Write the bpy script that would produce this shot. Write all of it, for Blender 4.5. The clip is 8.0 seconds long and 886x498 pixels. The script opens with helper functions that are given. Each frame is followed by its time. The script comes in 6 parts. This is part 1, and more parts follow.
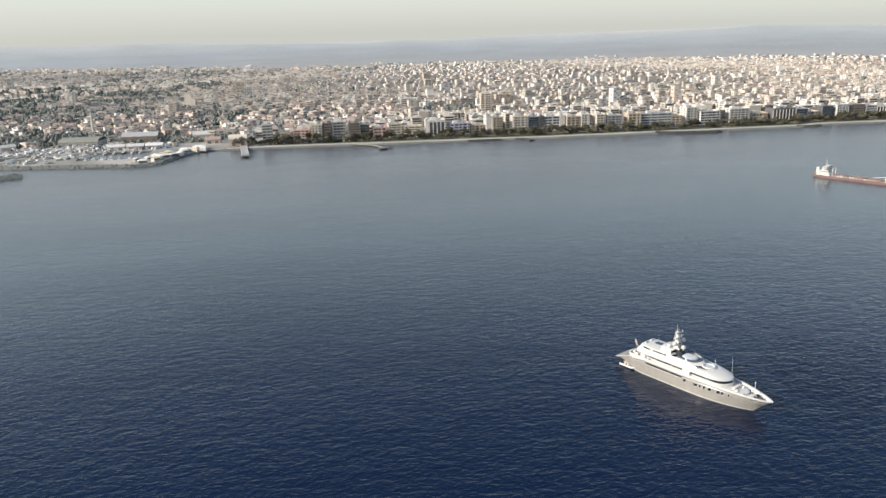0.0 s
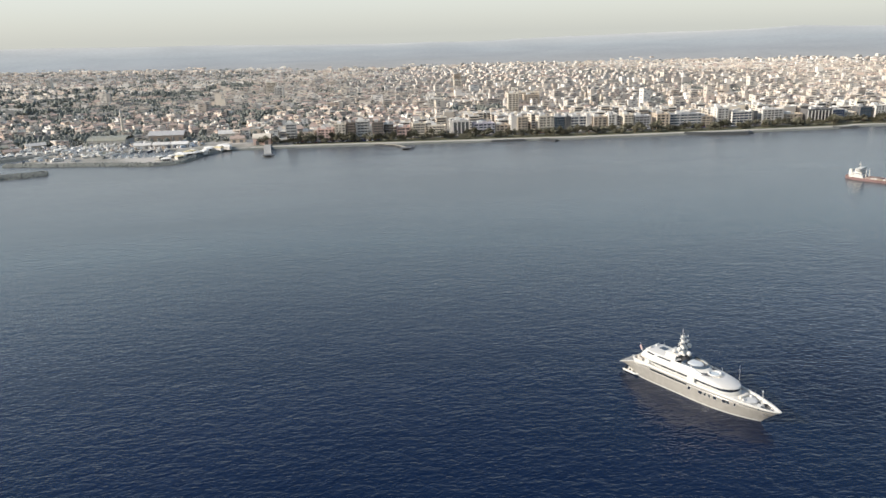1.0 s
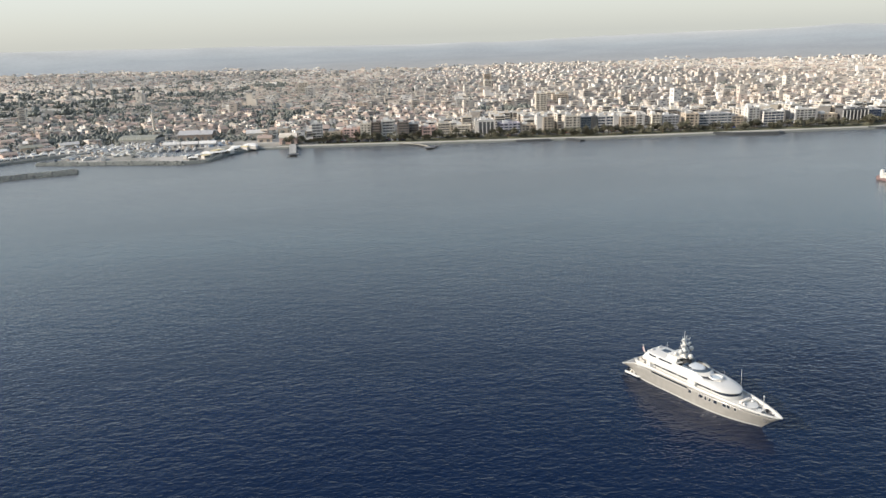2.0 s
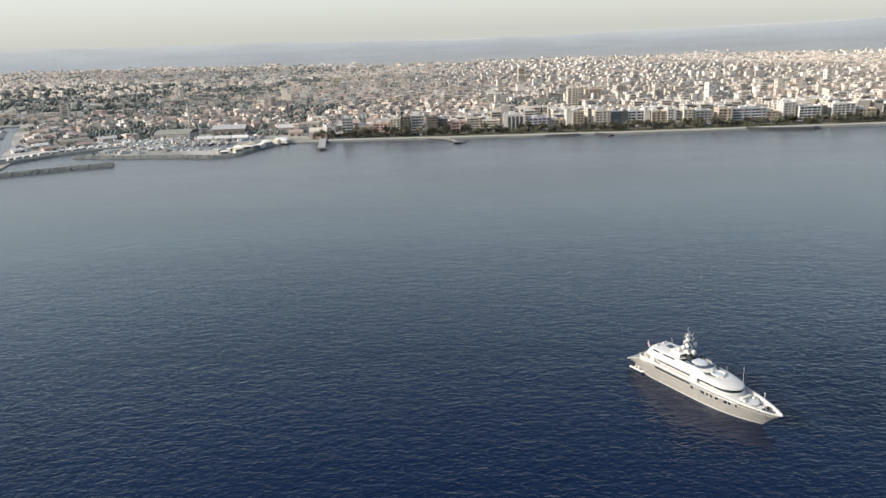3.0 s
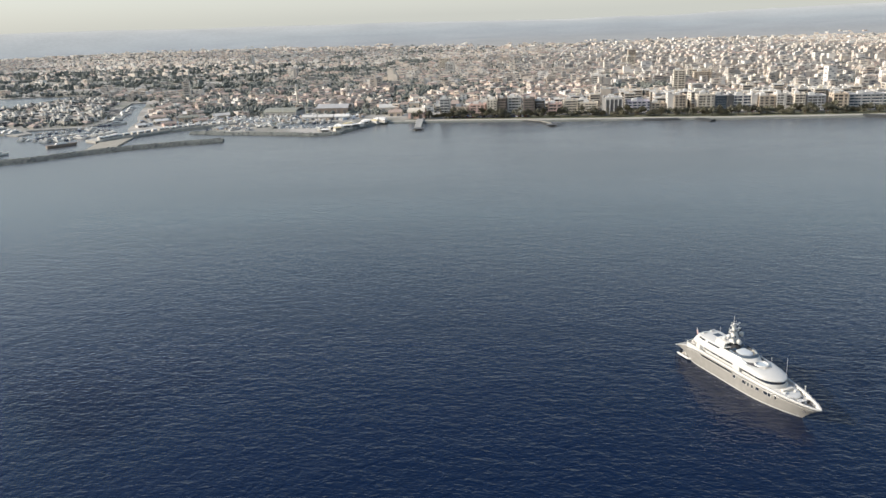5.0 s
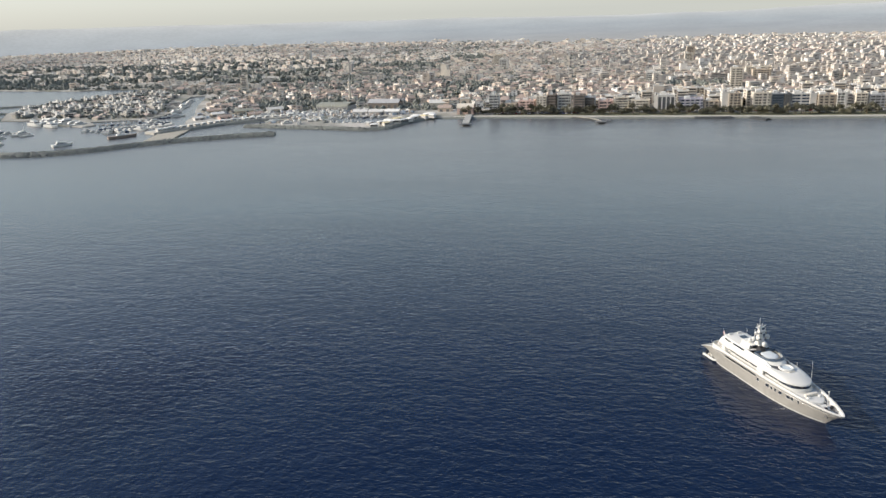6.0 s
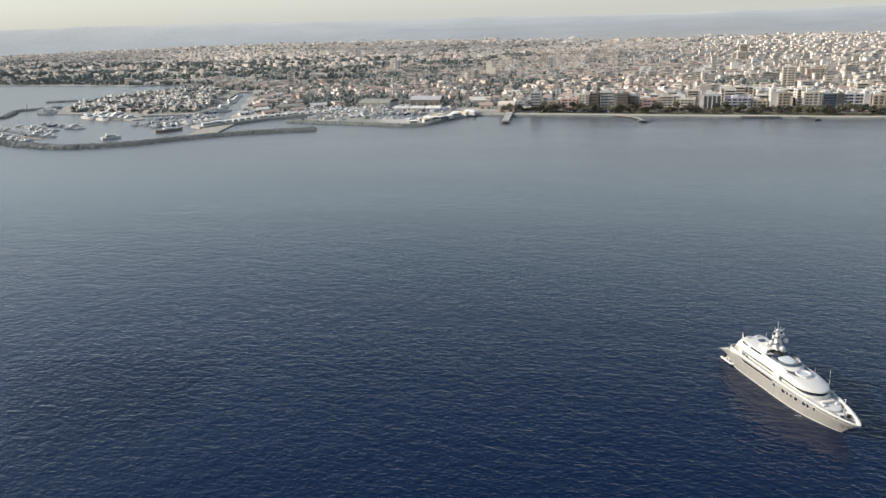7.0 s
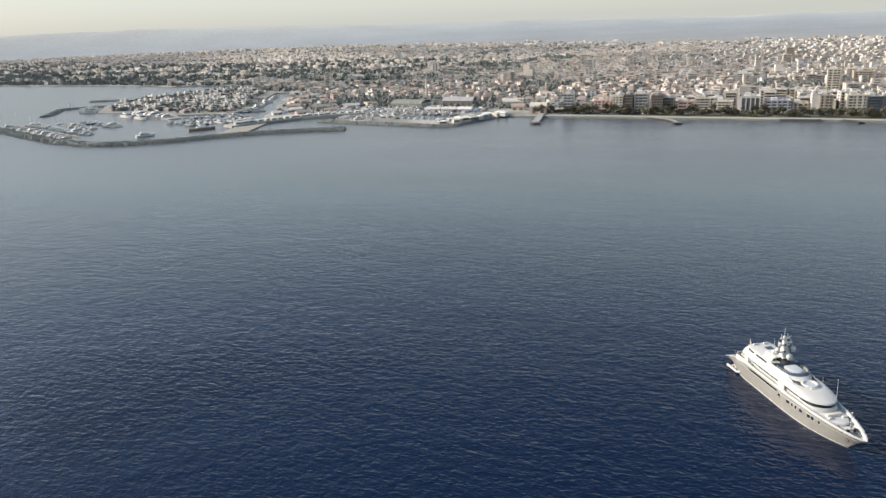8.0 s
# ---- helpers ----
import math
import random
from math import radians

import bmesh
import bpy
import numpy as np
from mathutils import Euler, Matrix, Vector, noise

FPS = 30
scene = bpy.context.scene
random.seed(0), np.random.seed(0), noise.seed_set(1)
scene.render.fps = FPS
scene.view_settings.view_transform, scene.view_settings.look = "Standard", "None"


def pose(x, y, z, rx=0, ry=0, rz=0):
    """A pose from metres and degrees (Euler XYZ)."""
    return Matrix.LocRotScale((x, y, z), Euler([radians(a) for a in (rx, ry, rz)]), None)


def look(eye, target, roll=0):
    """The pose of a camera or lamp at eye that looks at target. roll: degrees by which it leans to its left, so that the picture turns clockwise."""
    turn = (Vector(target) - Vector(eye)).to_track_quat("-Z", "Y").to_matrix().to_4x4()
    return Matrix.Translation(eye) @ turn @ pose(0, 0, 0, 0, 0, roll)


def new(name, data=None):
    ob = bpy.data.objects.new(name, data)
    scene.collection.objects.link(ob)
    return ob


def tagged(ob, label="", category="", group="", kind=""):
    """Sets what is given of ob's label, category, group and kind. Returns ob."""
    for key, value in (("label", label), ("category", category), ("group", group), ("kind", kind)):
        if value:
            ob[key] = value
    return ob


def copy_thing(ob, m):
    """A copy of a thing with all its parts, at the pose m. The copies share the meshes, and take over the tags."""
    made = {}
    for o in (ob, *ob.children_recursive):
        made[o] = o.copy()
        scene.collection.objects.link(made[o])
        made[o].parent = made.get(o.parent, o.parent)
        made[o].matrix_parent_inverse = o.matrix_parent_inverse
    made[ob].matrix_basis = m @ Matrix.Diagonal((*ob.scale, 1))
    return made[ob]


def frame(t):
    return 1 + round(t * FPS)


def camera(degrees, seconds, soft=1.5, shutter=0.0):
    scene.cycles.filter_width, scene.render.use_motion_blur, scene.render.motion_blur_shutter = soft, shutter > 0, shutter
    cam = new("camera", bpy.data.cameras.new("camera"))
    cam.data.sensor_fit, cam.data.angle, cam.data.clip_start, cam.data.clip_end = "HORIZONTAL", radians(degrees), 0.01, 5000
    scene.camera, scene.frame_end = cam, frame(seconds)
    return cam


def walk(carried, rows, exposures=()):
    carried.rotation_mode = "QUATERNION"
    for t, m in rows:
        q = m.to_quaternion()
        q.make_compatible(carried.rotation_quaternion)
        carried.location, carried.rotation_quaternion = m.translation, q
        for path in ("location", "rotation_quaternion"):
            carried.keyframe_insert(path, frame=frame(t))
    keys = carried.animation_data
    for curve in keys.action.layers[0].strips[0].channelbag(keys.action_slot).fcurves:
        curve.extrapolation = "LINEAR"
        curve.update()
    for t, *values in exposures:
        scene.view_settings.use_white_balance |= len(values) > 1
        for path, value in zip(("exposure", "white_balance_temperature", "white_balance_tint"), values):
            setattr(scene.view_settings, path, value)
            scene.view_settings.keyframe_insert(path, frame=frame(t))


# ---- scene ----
cam = camera(61.03, 8.0)
PATH = [
    (0, look((-5.76, -13.12, 127.33), (11.50, 102.72, 93.18), -1.47)),
    (0.5, look((1.90, -9.19, 124.93), (16.47, 107.10, 91.04), -1.50)),
    (1, look((9.00, -7.00, 123.26), (20.80, 109.67, 89.58), -1.59)),
    (1.5, look((15.62, -6.30, 122.20), (24.50, 110.70, 88.77), -1.72)),
    (3, look((33.29, -10.25, 121.67), (33.45, 106.91, 87.64), -2.15)),
    (3.5, look((38.72, -12.68, 122.01), (34.61, 104.18, 87.18), -2.26)),
    (4, look((44.03, -15.20, 122.43), (35.49, 101.22, 86.96), -2.34)),
    (4.5, look((49.31, -17.54, 122.82), (36.40, 98.32, 86.86), -2.38)),
    (6, look((65.65, -20.74, 122.73), (39.61, 92.72, 86.19), -2.35)),
    (6.5, look((71.53, -19.61, 121.93), (41.59, 92.88, 85.40), -2.31)),
    (7, look((77.73, -16.92, 120.55), (44.14, 94.55, 84.07), -2.27)),
    (7.5, look((84.35, -12.40, 118.49), (47.32, 98.04, 82.18), -2.26)),
    (8, look((91.45, -5.77, 115.64), (51.34, 103.79, 79.97), -2.29)),
]
walk(cam, PATH)

# ---- light ----
SUN_TO = Vector((-0.875, -0.16, 0.47)).normalized()
world = bpy.data.worlds.new("hazy_sky")
scene.world = world
world.use_nodes = True
wn = world.node_tree
sky = wn.nodes.new("ShaderNodeTexSky")
sky.sky_type = "NISHITA"
sky.sun_disc = False
sky.sun_elevation = math.asin(SUN_TO.z)
sky.sun_rotation = math.atan2(SUN_TO.x, SUN_TO.y)
sky.altitude = 50
sky.air_density = 1.0
sky.dust_density = 1.2
sky.ozone_density = 1.5
veil = wn.nodes.new("ShaderNodeMix")
veil.data_type = "RGBA"
sky_co = wn.nodes.new("ShaderNodeTexCoord")
sky_xyz = wn.nodes.new("ShaderNodeSeparateXYZ")
haze = wn.nodes.new("ShaderNodeValToRGB")
haze.color_ramp.interpolation = "EASE"
veil_tone = wn.nodes.new("ShaderNodeValToRGB")
for node, stops in ((haze, ((0.0, (0.80,) * 3), (0.12, (0.92,) * 3), (0.25, (0.48,) * 3), (0.42, (0.04,) * 3), (0.75, (0.03,) * 3))), (veil_tone, ((0.0, (0.685, 0.70, 0.655)), (0.05, (0.80, 0.825, 0.78)), (0.14, (0.91, 0.99, 0.97)), (0.4, (0.88, 1.0, 1.02))))):
    while len(node.color_ramp.elements) < len(stops):
        node.color_ramp.elements.new(0.5)
    for el, (at, tone) in zip(node.color_ramp.elements, stops):
        el.position = at
        el.color = (*tone, 1)
veil_gain = wn.nodes.new("ShaderNodeVectorMath")
veil_gain.operation = "SCALE"
veil_gain.inputs["Scale"].default_value = 5.7
wn.links.new(sky_co.outputs["Generated"], sky_xyz.inputs[0])
wn.links.new(sky_xyz.outputs[2], haze.inputs[0])
wn.links.new(sky_xyz.outputs[2], veil_tone.inputs[0])
wn.links.new(veil_tone.outputs[0], veil_gain.inputs[0])
wn.links.new(haze.outputs[0], veil.inputs[0])
wn.links.new(veil_gain.outputs[0], veil.inputs[7])
wn.links.new(sky.outputs[0], veil.inputs[6])
wn.links.new(veil.outputs[2], wn.nodes["Background"].inputs[0])
wn.nodes["Background"].inputs[1].default_value = 0.12
sun = new("sun", bpy.data.lights.new("sun", "SUN"))
sun.data.energy = 3.75
sun.data.angle = radians(0.6)
sun.data.color = (1.0, 0.925, 0.83)
sun.matrix_world = look(SUN_TO * 900, (0, 0, 0))
scene.view_settings.exposure = 0.52


# ---- materials ----
def mat(name, color, rough=0.7, metal=0.0, vary=0.15, scale=1.0, bump=0.0, spread=0.0, island=False, spec=0.5):
    """A painted, mineral or metal surface: stains and grain at two scales, and a spread of tone from piece to piece."""
    m = bpy.data.materials.new(name)
    m.use_nodes = True
    t = m.node_tree
    b = t.nodes["Principled BSDF"]
    b.inputs["Roughness"].default_value = rough
    b.inputs["Metallic"].default_value = metal
    b.inputs["Specular IOR Level"].default_value = spec
    co = t.nodes.new("ShaderNodeTexCoord")
    big = t.nodes.new("ShaderNodeTexNoise")
    big.inputs["Scale"].default_value = 0.22 * scale
    big.inputs["Detail"].default_value = 5
    small = t.nodes.new("ShaderNodeTexNoise")
    small.inputs["Scale"].default_value = 3.1 * scale
    small.inputs["Detail"].default_value = 3
    t.links.new(co.outputs["Object"], big.inputs["Vector"])
    t.links.new(co.outputs["Object"], small.inputs["Vector"])
    mix = t.nodes.new("ShaderNodeMath")
    mix.operation = "ADD"
    t.links.new(big.outputs["Fac"], mix.inputs[0])
    t.links.new(small.outputs["Fac"], mix.inputs[1])
    rng = t.nodes.new("ShaderNodeMapRange")
    rng.inputs["From Min"].default_value = 0.6
    rng.inputs["From Max"].default_value = 1.4
    rng.inputs["To Min"].default_value = 1 - vary
    rng.inputs["To Max"].default_value = 1 + vary
    t.links.new(mix.outputs[0], rng.inputs["Value"])
    hsv = t.nodes.new("ShaderNodeHueSaturation")
    hsv.inputs["Color"].default_value = (*color, 1)
    t.links.new(rng.outputs[0], hsv.inputs["Value"])
    out = hsv.outputs[0]
    if spread:
        if island:
            src = t.nodes.new("ShaderNodeNewGeometry").outputs["Random Per Island"]
        else:
            src = t.nodes.new("ShaderNodeObjectInfo").outputs["Random"]
        r2 = t.nodes.new("ShaderNodeMapRange")
        r2.inputs["To Min"].default_value = 1 - spread
        r2.inputs["To Max"].default_value = 1 + spread
        t.links.new(src, r2.inputs["Value"])
        h2 = t.nodes.new("ShaderNodeHueSaturation")
        t.links.new(out, h2.inputs["Color"])
        t.links.new(r2.outputs[0], h2.inputs["Value"])
        out = h2.outputs[0]
    t.links.new(out, b.inputs["Base Color"])
    if bump:
        bn = t.nodes.new("ShaderNodeBump")
        bn.inputs["Strength"].default_value = bump
        bn.inputs["Distance"].default_value = 0.1
        t.links.new(small.outputs["Fac"], bn.inputs["Height"])
        t.links.new(bn.outputs[0], b.inputs["Normal"])
    return m


def ramp_mat(name, stops, rough=0.8, island=False, vary=0.12, scale=1.0):
    """Colours that differ from piece to piece along a ramp, with weathering over each."""
    m = mat(name, (1, 1, 1), rough, vary=vary, scale=scale)
    t = m.node_tree
    b = t.nodes["Principled BSDF"]
    if island:
        src = t.nodes.new("ShaderNodeNewGeometry").outputs["Random Per Island"]
    else:
        src = t.nodes.new("ShaderNodeObjectInfo").outputs["Random"]
    ramp = t.nodes.new("ShaderNodeValToRGB")
    ramp.color_ramp.interpolation = "CONSTANT"
    el = ramp.color_ramp.elements
    while len(el) < len(stops):
        el.new(0.5)
    for k, c in enumerate(stops):
        el[k].position = k / len(stops)
        el[k].color = (*c, 1)
    t.links.new(src, ramp.inputs[0])
    mul = t.nodes.new("ShaderNodeMix")
    mul.data_type = "RGBA"
    mul.blend_type = "MULTIPLY"
    mul.inputs[0].default_value = 1
    t.links.new(ramp.outputs[0], mul.inputs[6])
    t.links.new(b.inputs["Base Color"].links[0].from_socket, mul.inputs[7])
    t.links.new(mul.outputs[2], b.inputs["Base Color"])
    return m


def glass_mat(name, color, rough=0.06):
    """Tinted glazing that shows no room behind it: dark body, glossy face."""
    m = mat(name, color, rough, vary=0.3, scale=0.5, spread=0.3)
    m.node_tree.nodes["Principled BSDF"].inputs["IOR"].default_value = 1.5
    return m


def water_mat(name, body, wave=1.0):
    """Sea water: dark body colour, mirror gloss by angle, wind ripples of several lengths and smoother drifts between them."""
    m = bpy.data.materials.new(name)
    m.use_nodes = True
    t = m.node_tree
    b = t.nodes["Principled BSDF"]
    b.inputs["IOR"].default_value = 1.333
    b.inputs["Roughness"].default_value = 0.15
    co = t.nodes.new("ShaderNodeTexCoord")

    def waves(scale, angle, squash, detail, dist):
        mp = t.nodes.new("ShaderNodeMapping")
        mp.inputs["Rotation"].default_value = (0, 0, radians(angle))
        mp.inputs["Scale"].default_value = (scale * squash, scale, scale)
        n = t.nodes.new("ShaderNodeTexNoise")
        n.inputs["Scale"].default_value = 1.0
        n.inputs["Detail"].default_value = detail
        n.inputs["Distortion"].default_value = dist
        t.links.new(co.outputs["Object"], mp.inputs[0])
        t.links.new(mp.outputs[0], n.inputs["Vector"])
        return n.outputs["Fac"]

    def scaled(sock, k, add=None):
        n = t.nodes.new("ShaderNodeMath")
        n.operation = "MULTIPLY_ADD"
        n.inputs[1].default_value = k
        n.inputs[2].default_value = 0.0
        t.links.new(sock, n.inputs[0])
        if add is not None:
            t.links.new(add, n.inputs[2])
        return n.outputs[0]

    h = scaled(waves(0.34, 14, 0.62, 2.0, 0.5), 0.9)
    h = scaled(waves(0.78, -6, 0.60, 2.0, 0.6), 0.62, h)
    h = scaled(waves(1.4, 20, 0.6, 2.0, 0.3), 0.26, h)
    h = scaled(waves(0.09, 25, 0.6, 2.0, 0.2), 0.8, h)
    drift = waves(0.011, 5, 0.35, 3.0, 0.6)
    amp = t.nodes.new("ShaderNodeMapRange")
    amp.inputs["From Min"].default_value = 0.3
    amp.inputs["From Max"].default_value = 0.7
    amp.inputs["To Min"].default_value = 0.65 * wave
    amp.inputs["To Max"].default_value = 1.1 * wave
    t.links.new(drift, amp.inputs["Value"])
    # the sea lies calmer in the lee of the land
    xyz = t.nodes.new("ShaderNodeSeparateXYZ")
    t.links.new(co.outputs["Object"], xyz.inputs[0])
    lee = t.nodes.new("ShaderNodeMapRange")
    lee.interpolation_type = "SMOOTHSTEP"
    lee.inputs["From Min"].default_value = 110
    lee.inputs["From Max"].default_value = 520
    lee.inputs["To Min"].default_value = 1.0
    lee.inputs["To Max"].default_value = 0.27
    t.links.new(xyz.outputs[1], lee.inputs["Value"])
    # wavelets too small to tell apart blur the mirror
    fine = t.nodes.new("ShaderNodeMapRange")
    fine.interpolation_type = "SMOOTHSTEP"
    fine.inputs["From Min"].default_value = 120
    fine.inputs["From Max"].default_value = 560
    fine.inputs["To Min"].default_value = 0.10
    fine.inputs["To Max"].default_value = 0.266
    t.links.new(xyz.outputs[1], fine.inputs["Value"])
    t.links.new(fine.outputs[0], b.inputs["Roughness"])
    calm = t.nodes.new("ShaderNodeMath")
    calm.operation = "MULTIPLY"
    t.links.new(amp.outputs[0], calm.inputs[0])
    t.links.new(lee.outputs[0], calm.inputs[1])
    bn = t.nodes.new("ShaderNodeBump")
    bn.inputs["Distance"].default_value = 1.0
    t.links.new(calm.outputs[0], bn.inputs["Strength"])
    t.links.new(h, bn.inputs["Height"])
    t.links.new(bn.outputs[0], b.inputs["Normal"])
    hsv = t.nodes.new("ShaderNodeHueSaturation")
    # deep offshore; towards the land slightly silty, mostly haze put into the colour
    landward = t.nodes.new("ShaderNodeMapRange")
    landward.interpolation_type = "SMOOTHSTEP"
    landward.inputs["From Min"].default_value = 150
    landward.inputs["From Max"].default_value = 640
    t.links.new(xyz.outputs[1], landward.inputs["Value"])
    silt_haze = t.nodes.new("ShaderNodeValToRGB")
    silt_haze.color_ramp.elements.new(0.4)
    for el, at, tone in zip(silt_haze.color_ramp.elements, (0.0, 0.4, 1.0), (body, (0.056, 0.077, 0.088), (0.118, 0.122, 0.122))):
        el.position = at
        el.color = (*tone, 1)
    t.links.new(landward.outputs[0], silt_haze.inputs[0])
    t.links.new(silt_haze.outputs[0], hsv.inputs["Color"])
    tone = t.nodes.new("ShaderNodeMapRange")
    tone.inputs["From Min"].default_value = 0.3
    tone.inputs["From Max"].default_value = 0.7
    tone.inputs["To Min"].default_value = 0.85
    tone.inputs["To Max"].default_value = 1.15
    t.links.new(drift, tone.inputs["Value"])
    t.links.new(tone.outputs[0], hsv.inputs["Value"])
    t.links.new(hsv.outputs[0], b.inputs["Base Color"])
    return m


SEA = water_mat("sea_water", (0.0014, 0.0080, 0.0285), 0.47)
GLASS = glass_mat("dark_glazing", (0.02, 0.025, 0.035))
BLUE_GLASS = glass_mat("blue_glazing", (0.04, 0.055, 0.09))
BRONZE_GLASS = glass_mat("bronze_glazing", (0.09, 0.075, 0.065))
ROOM_GLASS = mat("curtained_glazing", (0.13, 0.125, 0.12), 0.25, vary=0.35, scale=1.5, spread=0.4)
GREY_GLASS = glass_mat("grey_glazing", (0.07, 0.09, 0.11))
WHITE = mat("white_gelcoat", (0.61, 0.59, 0.54), 0.38, vary=0.04, scale=0.6)
CHAMPAGNE = mat("champagne_hull_paint", (0.325, 0.307, 0.272), 0.22, vary=0.16, scale=0.22)
PALE_DECK = mat("pale_deck_coating", (0.60, 0.58, 0.54), 0.6, vary=0.08, scale=2.0)
TEAK = mat("weathered_teak", (0.36, 0.28, 0.19), 0.7, vary=0.2, scale=2.0)
CUSHION = mat("cream_cushion", (0.66, 0.605, 0.515), 0.9, vary=0.08, scale=2.0)
RED = mat("red_cloth", (0.52, 0.36, 0.34), 0.8)
STEEL = mat("brushed_steel", (0.5, 0.5, 0.5), 0.3, metal=0.9, scale=3)
BLACK = mat("black_rubber", (0.02, 0.02, 0.022), 0.6)
RUST = mat("red_oxide_paint", (0.19, 0.115, 0.105), 0.6, vary=0.35, scale=0.8)
DECK_RED = mat("deck_red_paint", (0.33, 0.23, 0.19), 0.7, vary=0.35, scale=1.0)
WALLS = ramp_mat("painted_render", [(0.66, 0.605, 0.515), (0.57, 0.475, 0.37), (0.72, 0.68, 0.615), (0.58, 0.515, 0.43), (0.66, 0.575, 0.465), (0.47, 0.41, 0.34), (0.64, 0.555, 0.43)])
WALLS_FAR = ramp_mat("painted_render_far", [(0.71, 0.64, 0.54), (0.56, 0.47, 0.38), (0.78, 0.73, 0.66), (0.45, 0.405, 0.35), (0.68, 0.595, 0.49), (0.59, 0.515, 0.435), (0.70, 0.61, 0.51), (0.40, 0.365, 0.325), (0.63, 0.51, 0.425), (0.75, 0.69, 0.61)], island=True)
PINK_WALLS = ramp_mat("old_town_render", [(0.70, 0.575, 0.47), (0.74, 0.65, 0.545), (0.56, 0.43, 0.35), (0.80, 0.755, 0.68), (0.50, 0.43, 0.36), (0.66, 0.57, 0.475)], island=True)
TILES = mat("clay_roof_tiles", (0.36, 0.28, 0.23), 0.85, vary=0.3, scale=3.0, spread=0.25, island=True)
ROOF = mat("pale_roof_screed", (0.60, 0.575, 0.53), 0.9, vary=0.2, scale=1.5, spread=0.2)
CONCRETE = mat("concrete", (0.36, 0.345, 0.31), 0.85, vary=0.2, scale=1.0)
DARK_STONE = mat("dark_cladding", (0.13, 0.125, 0.12), 0.5, vary=0.15)
BROWN_STONE = mat("brown_cladding", (0.24, 0.19, 0.15), 0.6, vary=0.15)
ROCK = mat("breakwater_rock", (0.15, 0.155, 0.135), 0.9, vary=0.3, scale=2.0, spread=0.35, island=True)
BARK = mat("bark", (0.14, 0.10, 0.07), 0.9, vary=0.3, scale=4.0)
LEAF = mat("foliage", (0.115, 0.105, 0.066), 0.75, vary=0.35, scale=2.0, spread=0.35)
# greyer and paler than the leaves are: distance haze mixed into the colour
LEAF_HAZED = mat("foliage_far", (0.142, 0.148, 0.124), 0.8, vary=0.35, scale=0.6, spread=0.4, island=True)
DARK_ROCK = mat("wet_dark_rock", (0.042, 0.043, 0.04), 0.6, vary=0.3, scale=2.0, spread=0.35, island=True)
ASPHALT = mat("asphalt", (0.06, 0.06, 0.06), 0.9, vary=0.2, scale=1.0)
PAVING = mat("promenade_paving", (0.44, 0.41, 0.35), 0.85, vary=0.15, scale=1.0)
SAND = mat("pale_shingle", (0.34, 0.31, 0.25), 0.95, vary=0.25, scale=1.5)
CAR_PAINT = ramp_mat("car_paint", [(0.7, 0.7, 0.7), (0.05, 0.05, 0.06), (0.35, 0.36, 0.38), (0.08, 0.12, 0.3), (0.78, 0.78, 0.76), (0.35, 0.04, 0.04)], rough=0.25, vary=0.03)
CANVAS = mat("white_canvas", (0.78, 0.75, 0.68), 0.9, vary=0.1, scale=1.0)
SHED = mat("grey_green_sheet_roof", (0.27, 0.265, 0.21), 0.6, vary=0.2, scale=1.0)


def ground_mat():
    """Town ground: pale dust and paving, darker asphalt and scrub in drifts."""
    m = mat("town_ground", (1, 1, 1), 0.95, vary=0.2, scale=0.4)
    t = m.node_tree
    b = t.nodes["Principled BSDF"]
    co = t.nodes.new("ShaderNodeTexCoord")
    n = t.nodes.new("ShaderNodeTexNoise")
    n.inputs["Scale"].default_value = 0.02
    n.inputs["Detail"].default_value = 8
    t.links.new(co.outputs["Object"], n.inputs["Vector"])
    r = t.nodes.new("ShaderNodeValToRGB")
    el = r.color_ramp.elements
    el[0].position, el[0].color = 0.30, (0.15, 0.15, 0.105, 1)
    el[1].position, el[1].color = 0.62, (0.42, 0.39, 0.34, 1)
    e = el.new(0.47)
    e.color = (0.27, 0.255, 0.215, 1)
    t.links.new(n.outputs["Fac"], r.inputs[0])
    mul = t.nodes.new("ShaderNodeMix")
    mul.data_type = "RGBA"
    mul.blend_type = "MULTIPLY"
    mul.inputs[0].default_value = 1
    t.links.new(r.outputs[0], mul.inputs[6])
    t.links.new(b.inputs["Base Color"].links[0].from_socket, mul.inputs[7])
    t.links.new(mul.outputs[2], b.inputs["Base Color"])
    return m


GROUND = ground_mat()
GRASS = mat("park_lawn", (0.15, 0.145, 0.08), 0.95, vary=0.35, scale=0.5)


